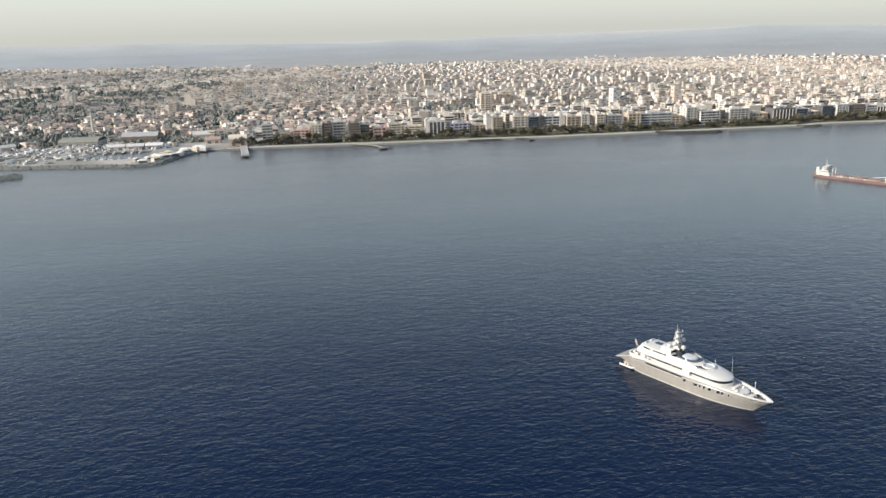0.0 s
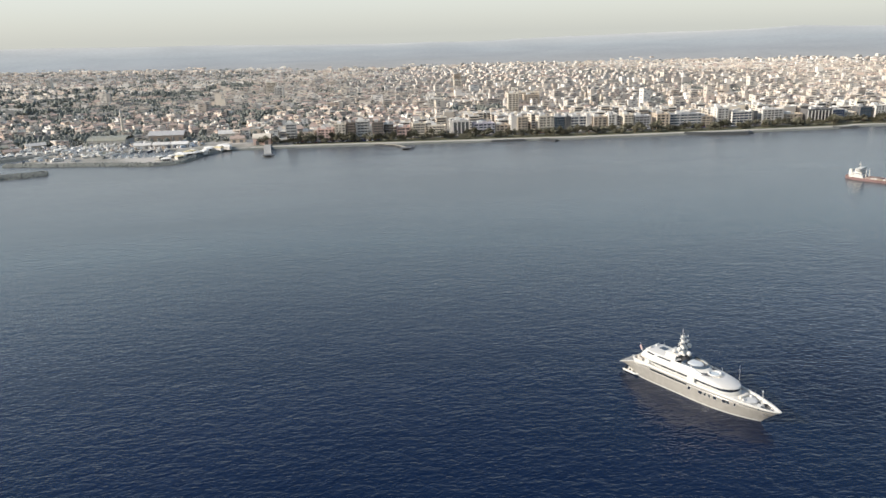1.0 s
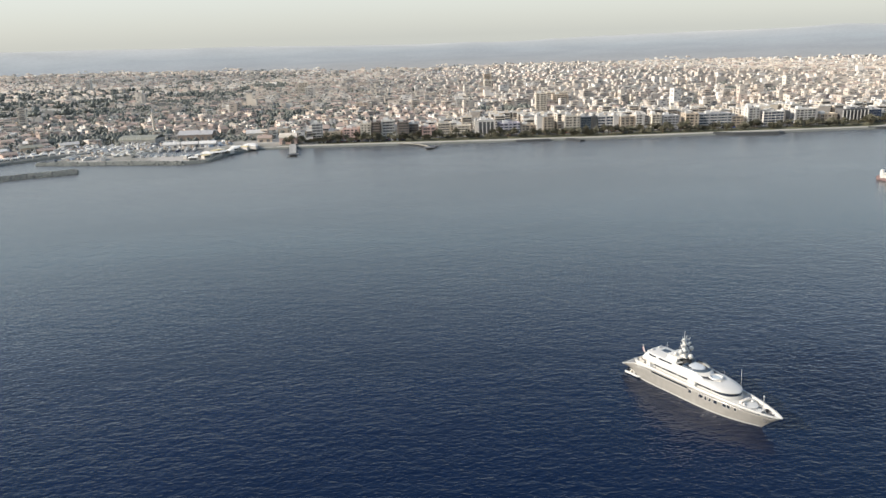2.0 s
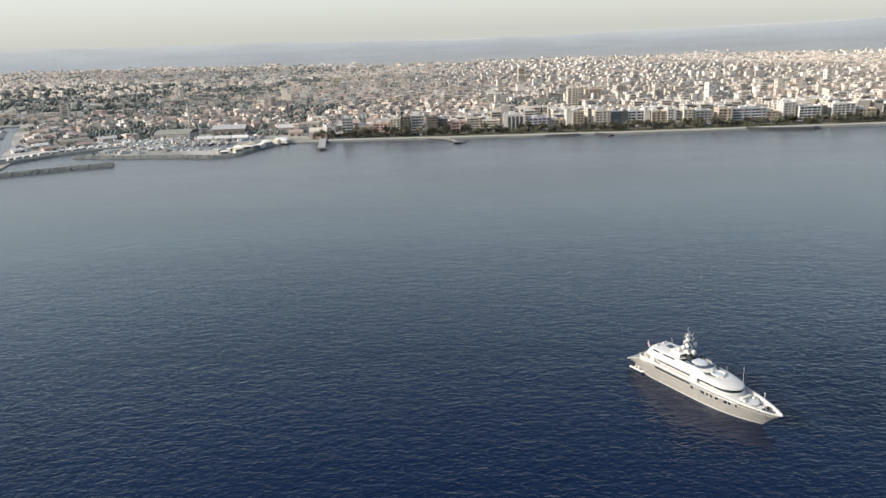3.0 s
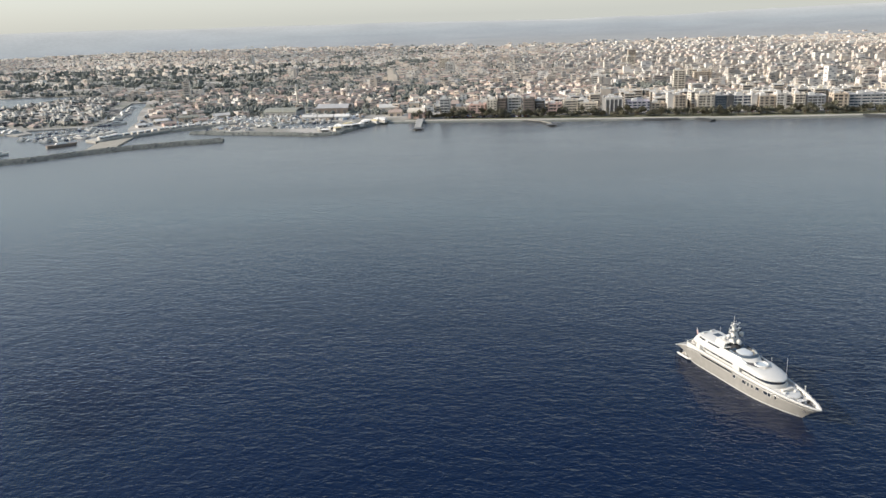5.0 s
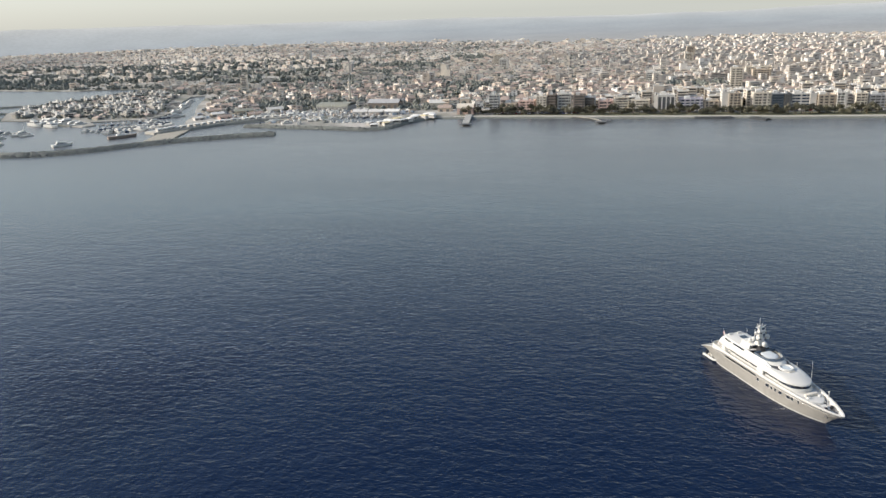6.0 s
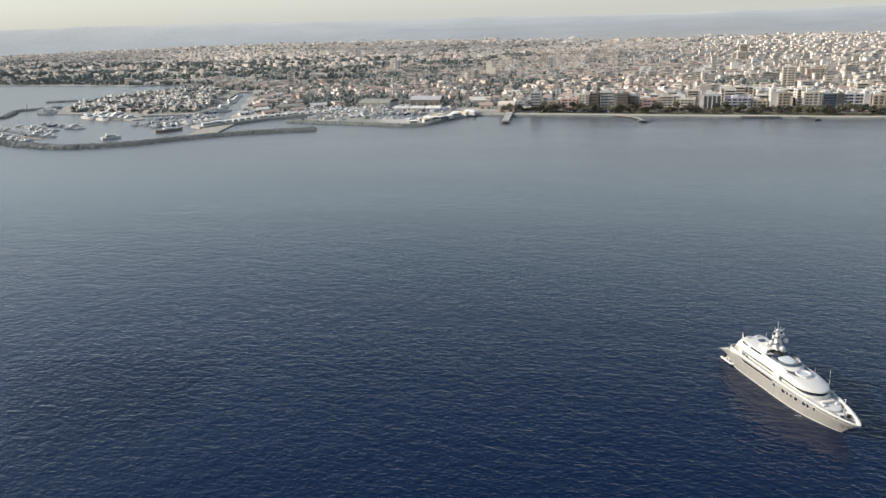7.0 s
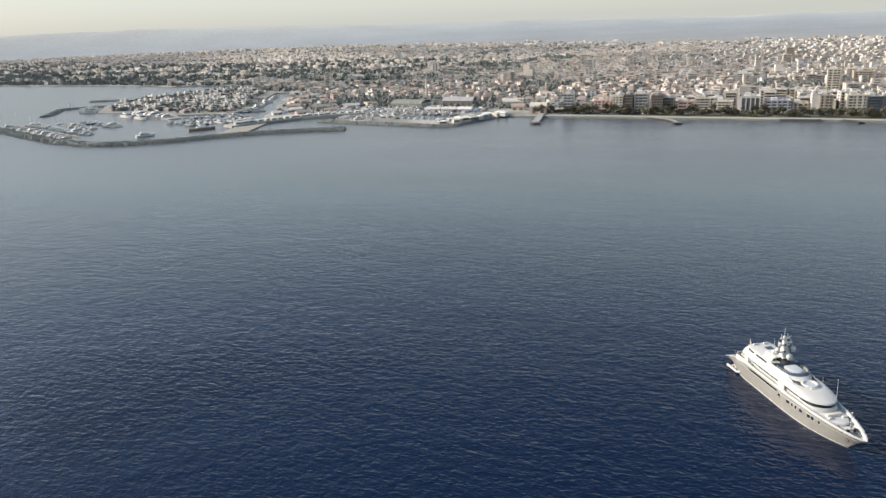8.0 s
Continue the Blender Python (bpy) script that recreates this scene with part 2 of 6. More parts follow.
def hazed_backdrop_mat(name, stops, glow):
    """Far uplands: fields and scrub in drifts; haze painted in, paler farther out, and self-lit."""
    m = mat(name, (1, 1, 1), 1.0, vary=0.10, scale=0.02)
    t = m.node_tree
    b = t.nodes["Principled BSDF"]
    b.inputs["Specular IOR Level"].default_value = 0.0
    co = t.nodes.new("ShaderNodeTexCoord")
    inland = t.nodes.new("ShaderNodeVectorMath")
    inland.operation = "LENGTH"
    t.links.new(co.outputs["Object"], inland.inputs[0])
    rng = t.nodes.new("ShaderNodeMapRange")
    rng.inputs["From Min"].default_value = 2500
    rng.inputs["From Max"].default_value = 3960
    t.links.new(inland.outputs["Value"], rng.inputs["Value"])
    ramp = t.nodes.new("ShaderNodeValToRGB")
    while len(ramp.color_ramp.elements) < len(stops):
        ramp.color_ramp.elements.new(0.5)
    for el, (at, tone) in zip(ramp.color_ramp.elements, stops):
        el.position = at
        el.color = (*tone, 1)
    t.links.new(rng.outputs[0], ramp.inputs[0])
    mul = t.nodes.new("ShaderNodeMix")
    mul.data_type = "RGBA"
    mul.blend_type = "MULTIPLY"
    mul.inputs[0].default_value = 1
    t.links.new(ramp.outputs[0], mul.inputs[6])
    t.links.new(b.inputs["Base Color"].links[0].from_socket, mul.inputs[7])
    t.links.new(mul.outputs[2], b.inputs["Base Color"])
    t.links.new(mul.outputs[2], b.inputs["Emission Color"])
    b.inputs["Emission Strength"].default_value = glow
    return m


# haze lies in these tones and the glow, lightest at the ridge
HILLS = hazed_backdrop_mat("distant_hills", ((0.0, (0.25, 0.25, 0.24)), (0.3, (0.24, 0.252, 0.255)), (0.6, (0.262, 0.28, 0.285)), (0.85, (0.315, 0.326, 0.32)), (1.0, (0.38, 0.378, 0.355))), 0.34)


# ---- geometry helpers ----
class Geo:
    """Vertices and faces gathered into one mesh."""

    def __init__(self):
        self.v, self.f = [], []

    def add(self, vs, fs):
        k = len(self.v)
        self.v += [tuple(p) for p in vs]
        self.f += [tuple(i + k for i in q) for q in fs]
        return self

    def box(self, cx, cy, z0, sx, sy, sz, rz=0.0, taper=1.0, bottom=True):
        c, s = math.cos(rz), math.sin(rz)
        vs = []
        for z, k in ((z0, 1.0), (z0 + sz, taper)):
            for x, y in ((-1, -1), (1, -1), (1, 1), (-1, 1)):
                px, py = x * sx / 2 * k, y * sy / 2 * k
                vs.append((cx + px * c - py * s, cy + px * s + py * c, z))
        fs = [(4, 5, 6, 7), (0, 1, 5, 4), (1, 2, 6, 5), (2, 3, 7, 6), (3, 0, 4, 7)]
        if bottom:
            fs.append((3, 2, 1, 0))
        return self.add(vs, fs)

    def gable(self, cx, cy, z0, sx, sy, h, rz=0.0, hip=0.0):
        c, s = math.cos(rz), math.sin(rz)
        pts = [(-sx / 2, -sy / 2, 0), (sx / 2, -sy / 2, 0), (sx / 2, sy / 2, 0), (-sx / 2, sy / 2, 0), (-sx / 2 * (1 - hip), 0, h), (sx / 2 * (1 - hip), 0, h)]
        vs = [(cx + x * c - y * s, cy + x * s + y * c, z0 + z) for x, y, z in pts]
        return self.add(vs, [(0, 1, 5, 4), (2, 3, 4, 5), (1, 2, 5), (3, 0, 4), (3, 2, 1, 0)])

    def tube(self, p0, p1, r0, r1=None, n=8):
        r1 = r0 if r1 is None else r1
        p0, p1 = Vector(p0), Vector(p1)
        w = (p1 - p0).normalized()
        a = w.orthogonal().normalized()
        b = w.cross(a)
        vs = []
        for p, r in ((p0, r0), (p1, r1)):
            vs += [p + (a * math.cos(k * 2 * math.pi / n) + b * math.sin(k * 2 * math.pi / n)) * r for k in range(n)]
        fs = [(k, (k + 1) % n, n + (k + 1) % n, n + k) for k in range(n)]
        fs += [tuple(range(n))[::-1], tuple(range(n, 2 * n))]
        return self.add(vs, fs)

    def ball(self, c, rx, ry=None, rz=None, n=10, m=6, low=-1.0):
        ry, rz = ry or rx, rz or rx
        rings = []
        for i in range(m + 1):
            a = math.asin(low) + (math.pi / 2 - math.asin(low)) * i / m
            rings.append([(c[0] + rx * math.cos(a) * math.cos(k * 2 * math.pi / n), c[1] + ry * math.cos(a) * math.sin(k * 2 * math.pi / n), c[2] + rz * math.sin(a)) for k in range(n)])
        return self.loft(rings, caps=True)

    def loft(self, rings, caps=True, closed=True, skip=None):
        n = len(rings[0])
        vs = [p for r in rings for p in r]
        fs = []
        for i in range(len(rings) - 1):
            for k in range(n if closed else n - 1):
                if skip and skip(i, k):
                    continue
                fs.append((i * n + k, i * n + (k + 1) % n, (i + 1) * n + (k + 1) % n, (i + 1) * n + k))
        if caps:
            fs.append(tuple(range(n))[::-1])
            fs.append(tuple((len(rings) - 1) * n + k for k in range(n)))
        return self.add(vs, fs)

    def ring(self, c, r, tube_r, n=24, m=8, sx=1.0):
        rings = []
        for i in range(n):
            a = i * 2 * math.pi / n
            rings.append([(c[0] + sx * (r + tube_r * math.cos(b)) * math.cos(a), c[1] + (r + tube_r * math.cos(b)) * math.sin(a), c[2] + tube_r * math.sin(b)) for b in [k * 2 * math.pi / m for k in range(m)]])
        return self.loft(rings + rings[:1], caps=False)

    def weld(self):
        """Joins vertices that lie on one spot."""
        seen, move, vs = {}, [], []
        for p in self.v:
            key = (round(p[0], 3), round(p[1], 3), round(p[2], 3))
            if key not in seen:
                seen[key] = len(vs)
                vs.append(p)
            move.append(seen[key])
        fs = []
        for q in self.f:
            r = []
            for i in q:
                if move[i] not in r:
                    r.append(move[i])
            if len(r) > 2:
                fs.append(tuple(r))
        self.v, self.f = vs, fs
        return self

    def mesh(self, name, material, smooth=False):
        me = bpy.data.meshes.new(name)
        me.from_pydata(self.v, [], self.f)
        me.materials.append(material)
        if smooth:
            me.shade_smooth()
            me.set_sharp_from_angle(angle=radians(38))
        me.update()
        return me


def part(name, geo, material, parent, label="", smooth=False):
    """One mesh object under a thing or a part."""
    me = geo if isinstance(geo, bpy.types.Mesh) else geo.mesh(name, material, smooth)
    ob = new(name, me)
    ob.parent = parent
    return tagged(ob, label)


def thing(name, m, label, category, group="", kind=""):
    ob = new(name)
    ob.matrix_world = m
    return tagged(ob, label, category, group, kind)


def solid(name, geo, material, label, category="", group="", kind="", smooth=False):
    ob = new(name, geo.mesh(name, material, smooth))
    return tagged(ob, label, category, group, kind)


def rounded(geo, width, segments=1):
    """Bevels all edges of what has been gathered so far."""
    bm = bmesh.new()
    vs = [bm.verts.new(p) for p in geo.v]
    for q in geo.f:
        bm.faces.new([vs[i] for i in q])
    bmesh.ops.bevel(bm, geom=list(bm.edges), offset=width, segments=segments, affect="EDGES", profile=0.5)
    out = Geo()
    bm.verts.index_update()
    out.v = [tuple(v.co) for v in bm.verts]
    out.f = [tuple(v.index for v in q.verts) for q in bm.faces]
    bm.free()
    return out


# ---- setting: sea, land, distance ----
from mathutils import geometry

FAR = 4020.0
GZ = 1.1


def disc(name, radius, z, n=96):
    g = Geo()
    rings = [[(math.cos(k * 2 * math.pi / n) * r, math.sin(k * 2 * math.pi / n) * r, z) for k in range(n)] for r in (1, 300, 900, 2000, radius)]
    g.loft(rings, caps=False)
    g.f.append(tuple(range(n)))
    return g


g = disc("water", FAR, 0.0)
g.f = [q if len(q) > 4 else q[::-1] for q in g.f]
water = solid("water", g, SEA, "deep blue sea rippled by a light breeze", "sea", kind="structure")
for poly in water.data.polygons:
    poly.use_smooth = False
for p in water.data.polygons:
    if p.normal.z < 0:
        p.flip()

WEST_COAST = [(-3650, 1450), (-2200, 1240), (-1600, 1165), (-1269, 1150), (-996, 1129), (-807, 1092), (-740, 1104), (-674, 1100), (-640, 1043), (-695, 980), (-704, 880), (-690, 800), (-640, 732), (-579, 731), (-553, 700), (-490, 678), (-482, 690), (-508, 713), (-448, 728), (-446, 760), (-458, 815), (-505, 900), (-530, 965), (-512, 975), (-470, 885), (-428, 800), (-408, 765), (-390, 715), (-368, 672), (-340, 700), (-300, 728), (-262, 716), (-300, 683), (-304, 678)]
EAST_COAST = [(-267, 671), (-215, 662), (-170, 650), (-152, 656), (-143, 690), (-131, 708), (-117, 720), (-60, 721), (0, 716), (60, 710), (140, 706), (213, 700), (300, 699), (400, 697), (480, 696), (500, 704), (580, 700), (900, 690), (1700, 640), (3000, 560), (3900, 500)]
BASIN = [(-226, 690), (-166, 687), (-170, 738), (-232, 736)]


def wavy(points, step, amount, seed):
    """The same line in shorter, slightly uneven steps."""
    rnd = random.Random(seed)
    out = []
    for (x0, y0), (x1, y1) in zip(points, points[1:]):
        n = max(1, int(math.hypot(x1 - x0, y1 - y0) / step))
        for k in range(n):
            a = k / n
            j = amount if 0 < k else amount * 0.4
            out.append((x0 + (x1 - x0) * a + rnd.uniform(-j, j), y0 + (y1 - y0) * a + rnd.uniform(-j, j)))
    return out + [points[-1]]


def land(outline, holes, z, drop):
    loops = [[Vector((x, y, 0)) for x, y in lp] for lp in [outline, *holes]]
    flat = [p for lp in loops for p in lp]
    g = Geo()
    g.v = [(p.x, p.y, z) for p in flat]
    for t in geometry.tessellate_polygon(loops):
        a, b, c = (flat[i] for i in t)
        g.f.append(tuple(t) if (b - a).cross(c - a).z > 0 else tuple(t)[::-1])
    k = 0
    for lp in loops:
        n = len(lp)
        m = len(g.v)
        g.v += [(p.x, p.y, z - drop) for p in lp]
        g.f += [(k + i, k + (i + 1) % n, m + (i + 1) % n, m + i) for i in range(n)]
        k += n
    return g


coast = wavy(WEST_COAST, 40, 2.0, 1) + wavy(EAST_COAST, 25, 1.2, 2)
rim = [(FAR * 0.985 * math.sin(a), FAR * 0.985 * math.cos(a)) for a in [radians(d) for d in range(80, -68, -6)]]
ground = solid("ground", land(coast + rim, [BASIN], GZ, 4.0), GROUND, "town ground of dust, asphalt and scrub", "ground", kind="structure")


def town_edge(x, y):
    """How far inland the town reaches, by bearing."""
    return float(np.interp(math.degrees(math.atan2(x, y)), (-45, -38, -22, -14, -3, 18, 33), (3500, 3450, 3150, 2780, 2380, 2500, 2480)))


def hill_height(x, y):
    """Height of the uplands over the plain."""
    r = math.hypot(x, y)
    d = math.degrees(math.atan2(x, y)) * 2
    r0 = town_edge(x, y) - 60
    f = min(0.99, max(0.0, (r - r0) / (3960 - r0)))
    n = noise.noise(Vector((d * 0.035, f * 2.5, 3.1))) + 0.5 * noise.noise(Vector((d * 0.13, f * 6, 7.7)))
    h = float(np.interp(f, (0, 0.12, 0.3, 0.5, 0.7, 0.88, 0.99), (0, 0.06, 0.2, 0.42, 0.66, 0.9, 1.0)))
    top = float(np.interp(d / 2, (-55, -32, -20, 0, 10, 20, 31, 42), (99, 95, 80, 58, 55, 72, 92, 70)))
    return GZ - 1 + h * (top + 8 * n) + (5 * n if 0.1 < h < 1 else 0)


def hills():
    """Low hazy uplands that close the plain."""
    g = Geo()
    rings = []
    for f in (0.0, 0.06, 0.12, 0.2, 0.3, 0.4, 0.5, 0.6, 0.7, 0.8, 0.88, 0.94, 0.99):
        row = []
        for d in range(-180, 181):
            a = radians(d * 0.5)
            r0 = town_edge(math.sin(a), math.cos(a)) - 60
            r = r0 + (3960 - r0) * f
            x, y = r * math.sin(a), r * math.cos(a)
            row.append((x, y, hill_height(x, y)))
        rings.append(row)
    rings.append([(x * 1.002, y * 1.002, -1.0) for x, y, z in rings[-1]])
    g.loft(rings, caps=False, closed=False)
    g.f = [q[::-1] for q in g.f]
    return g


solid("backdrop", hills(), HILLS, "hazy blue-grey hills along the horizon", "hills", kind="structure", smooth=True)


def rocks(line, width, top, count, seed, size=1.5):
    """A rubble mound: a core strip with loose boulders over its slopes."""
    rnd = random.Random(seed)
    g = Geo()
    pts = wavy(line, 14, 0.8, seed)
    rings = []
    for i, (x, y) in enumerate(pts):
        x0, y0 = pts[max(0, i - 1)]
        x1, y1 = pts[min(len(pts) - 1, i + 1)]
        d = Vector((x1 - x0, y1 - y0, 0)).normalized()
        s = Vector((d.y, -d.x, 0))
        w = width * rnd.uniform(0.94, 1.06)
        rings.append([Vector((x, y, 0)) + s * w * a + Vector((0, 0, z + rnd.uniform(-0.2, 0.2))) for a, z in ((-0.66, -2.0), (-0.5, 0.1), (-0.22, top * 0.85), (-0.12, top), (0.12, top), (0.22, top * 0.85), (0.5, 0.1), (0.66, -2.0))])
    g.loft(rings, caps=True)
    for _ in range(count):
        k = rnd.randrange(len(pts) - 1)
        a = rnd.random()
        (x0, y0), (x1, y1) = pts[k], pts[k + 1]
        d = Vector((x1 - x0, y1 - y0, 0)).normalized()
        off = rnd.choice((-1, 1)) * rnd.uniform(0.08, 0.56) * width
        z = top * max(0.0, 1 - max(0, abs(off) / width - 0.12) / 0.38) * 0.92
        c = (x0 + (x1 - x0) * a + d.y * off, y0 + (y1 - y0) * a - d.x * off, z - 0.1)
        r = size * rnd.uniform(0.5, 1.15)
        vs = []
        for p in ((0, 0, 1), (1, 0, 0.2), (0.2, 1, 0), (-1, 0.1, 0.15), (-0.1, -1, 0), (0, 0, -0.8)):
            vs.append((c[0] + r * (p[0] + rnd.uniform(-0.25, 0.25)), c[1] + r * (p[1] + rnd.uniform(-0.25, 0.25)), c[2] + r * 0.75 * (p[2] + rnd.uniform(-0.2, 0.2))))
        g.add(vs, [(0, 1, 2), (0, 2, 3), (0, 3, 4), (0, 4, 1), (5, 2, 1), (5, 3, 2), (5, 4, 3), (5, 1, 4)])
    return g


OUTER = [(-900, 690), (-760, 640), (-625, 583), (-548, 549), (-490, 524), (-440, 515), (-408, 521), (-376, 540), (-350, 567), (-322, 590), (-290, 606), (-247, 623)]
solid("breakwater", rocks(OUTER, 15, 2.8, 8000, 11, 1.45), ROCK, "curved rubble breakwater of grey boulders", "breakwater", kind="structure")
solid("inner_breakwater", rocks([(-686, 696), (-700, 722), (-727, 757), (-705, 788), (-690, 800)], 13, 2.2, 420, 12, 1.3), ROCK, "low rock mole of grey boulders", "breakwater", kind="structure")
solid("inner_breakwater", rocks([(-770, 856), (-735, 874), (-704, 886)], 10, 1.8, 220, 13, 1.3), ROCK, "short rock mole off the marina quay", "breakwater", kind="structure")
solid("harbour_mole", rocks([(-302, 676), (-267, 668), (-215, 659), (-170, 647), (-149, 655), (-140, 690), (-128, 709)], 10, 2.3, 800, 14, 1.2), ROCK, "rock revetment round the old harbour", "breakwater", kind="structure")
solid("shore_revetment", rocks([(-117, 719), (-60, 719), (0, 714), (60, 708), (140, 704), (213, 698), (300, 697), (400, 695), (480, 694), (500, 702), (580, 698), (800, 690)], 3.6, 1.2, 1500, 15, 0.7), ROCK, "low rock edge of the seafront park", "revetment", kind="structure")

def strip(points, width, z, thick):
    g = Geo()
    rings = []
    for i, (x, y) in enumerate(points):
        x0, y0 = points[max(0, i - 1)]
        x1, y1 = points[min(len(points) - 1, i + 1)]
        d = Vector((x1 - x0, y1 - y0, 0)).normalized()
        s = Vector((d.y, -d.x, 0)) * width / 2
        p = Vector((x, y, z))
        rings.append([p - s + Vector((0, 0, -thick)), p - s, p + s, p + s + Vector((0, 0, -thick))])
    return g.loft(rings)


# marina quay with its pale paving
QUAY = [(-276, 750), (-316, 720), (-344, 694), (-366, 655), (-380, 630)]
g = Geo()
rings = []
for i, (x, y) in enumerate(QUAY):
    x0, y0 = QUAY[max(0, i - 1)]
    x1, y1 = QUAY[min(len(QUAY) - 1, i + 1)]
    d = Vector((x1 - x0, y1 - y0, 0)).normalized()
    s = Vector((d.y, -d.x, 0)) * 9
    p = Vector((x, y, 0))
    rings.append([p - s + Vector((0, 0, -2)), p - s + Vector((0, 0, 2.0)), p + s + Vector((0, 0, 2.0)), p + s + Vector((0, 0, -2))])
g.loft(rings)
solid("quay_revetment", rocks([(-264, 742), (-304, 712), (-333, 688), (-354, 650), (-368, 625)], 8, 1.9, 700, 16, 0.9), ROCK, "grey rock slope on the seaward side of the marina quay", "revetment", kind="structure")
solid("quay_apron", strip([(-362, 652), (-352, 612), (-343, 582)], 24, 1.2, 3.0), SAND, "bare shingle apron between quay and breakwater", "quay", kind="structure")
solid("marina_quay", g, PAVING, "pale paved marina quay", "quay", kind="structure")


SHORE = [(-100, 724), (-60, 726), (0, 721), (60, 715), (140, 711), (213, 705), (300, 704), (400, 702), (480, 701), (500, 709), (580, 705), (900, 695)]
solid("promenade", strip([(x, y + 0.6) for x, y in SHORE], 6.4, GZ + 0.22, 0.6), PAVING, "pale paved promenade along the sea wall", "promenade", kind="structure")
solid("park_lawn", strip([(x, y + 15.6) for x, y in SHORE[1:]], 23, GZ + 0.12, 0.5), GRASS, "dry green lawn of the seafront park", "lawn", kind="structure")
solid("road", strip([(x, y + 33) for x, y in SHORE[1:]], 11, GZ + 0.06, 0.4), ASPHALT, "asphalt seafront road", "road", kind="structure")
solid("shingle_beach", strip([(x, y - 3.6) for x, y in SHORE[1:]], 2.6, GZ - 0.5, 2.5), SAND, "narrow pale shingle beach", "beach", kind="structure")


# ---- piers and groynes ----
def pier():
    """A broad concrete pier on piles with a dark T-shaped head."""
    p = thing("pier", pose(-81.0, 697, 0, 0, 0, 7), "broad concrete pier with a dark cross head on piles", "pier")
    part("deck", rounded(Geo().box(0, 4, 1.7, 6.2, 62, 0.7), 0.08), CONCRETE, p)
    part("head", rounded(Geo().box(0.4, -28.5, 1.2, 11, 5, 0.7), 0.08), DARK_STONE, p, "dark low landing at the pier end")
    for k in range(7):
        for x in (-2.8, 2.8):
            part("pile", Geo().tube((x, -25 + k * 8, -3), (x, -25 + k * 8, 1.8), 0.45), CONCRETE, p)
    for x in (-3.0, 3.0):
        gg = Geo()
        for k in range(16):
            gg.tube((x, -26 + k * 3.8, 2.4), (x, -26 + k * 3.8, 3.4), 0.05, n=5)
        gg.tube((x, -27, 3.4), (x, 31, 3.4), 0.05, n=5)
        part("railing", gg, WHITE, p, "white pipe railing")
    return p


pier()
j = thing("jetty", pose(41, 708, 0), "crooked pale-decked jetty on dark rocks", "jetty")
part("rock_base", rocks([(-24, 5), (-5, -7), (1, -18), (5, -30)], 6, 1.1, 150, 21, 0.9), DARK_ROCK, j, "rubble base")
part("deck", strip([(-26, 7), (-14, 0), (-5, -7), (1, -18), (5, -31)], 3.0, 1.7, 0.35), SAND, j)
part("landing", rounded(Geo().box(4, -31, 1.3, 10, 6, 0.6), 0.05), DARK_STONE, j, "dark landing stage")
part("landing", rounded(Geo().box(9, -21, 1.2, 8, 3, 0.5), 0.05), DARK_STONE, j, "dark landing stage")
for line, seed, lab in (([(128, 703), (150, 700.5), (160, 702)], 22, "low dark rock groyne along the shore"), ([(177, 702), (183, 695), (188, 687)], 23, "short low rock groyne"), ([(318, 699), (334, 689), (356, 685), (373, 682), (379, 688)], 24, "long low rock spit with a hooked tip"), ([(470, 697), (486, 692), (494, 696)], 25, "pale rock point at the shore")):
    solid("groyne", rocks(line, 7.5, 2.5 if seed == 24 else 1.7, 260, seed, 0.8), DARK_ROCK, lab, "groyne", group="groynes of the seafront")


# ---- motor yacht ----
def smooth01(a, b, x):
    t = min(1.0, max(0.0, (x - a) / (b - a)))
    return t * t * (3 - 2 * t)


def sheer(x):
    """Height of the hull's top edge along the ship."""
    if x < -10:
        return 2.0 + 4.1 * (1 - (1 - min(1.0, max(0.0, (x + 26.2) / 12.2))) ** 1.8)
    return 6.1 - 1.0 * max(0.0, (x - 5) / 19) ** 1.4


def hull_at(s, v):
    """Half section of the hull: s from stern 0 to stem 1, v from keel -1 over waterline 0 to sheer 1."""
    up = max(v, 0.0)
    stem = 18.7 + 5.3 * up**1.15 if v >= 0 else 18.7 + 2.2 * v
    stern = -20.9 - 5.3 * up
    x = stern + (stem - stern) * s
    half = (4.0 + 0.6 * up) * (1.0 if v >= 0 else 1 - 0.45 * v * v)
    full = 2.5 - 0.2 * up if v >= 0 else 1.8
    low = 0.48 + 0.18 * max(0.0, v)
    aft = low + (1 - low) * math.sqrt(max(0.0, 1 - (1 - min(1.0, s / 0.16)) ** 2))
    fwd = 1.0 if s < 0.5 else max(0.0, 1 - ((s - 0.5) / 0.5) ** full) ** (1 - 0.28 * up)
    y = half * aft * fwd
    z = sheer(x) * v if v >= 0 else 1.5 * v
    return x, y, z


def hull_half(x, z):
    """Half-breadth of the hull at a place along and up the ship."""
    v = z / sheer(x)
    stem = 18.7 + 5.3 * max(v, 0) ** 1.15
    stern = -20.9 - 5.3 * max(v, 0)
    return hull_at(min(1, max(0, (x - stern) / (stem - stern))), v)[1]


def outline(z, x0, x1, half, power=2.6, begin=0.55, aft=0.9, n=22):
    """A deckhouse plan at one level: straight sides, rounded front."""
    pts = []
    for k in range(n + 1):
        s = math.sin(k / n * math.pi / 2)
        x = x0 + (x1 - x0) * s
        w = half * (aft + (1 - aft) * smooth01(0, 0.15, s))
        if s > begin:
            w *= max(0.0, 1 - ((s - begin) / (1 - begin)) ** power) ** 0.62
        pts.append((x, w))
    port = [(x, max(w, 0.02), z) for x, w in pts]
    star = [(x, -max(w, 0.02), z) for x, w in reversed(pts)]
    return port + star


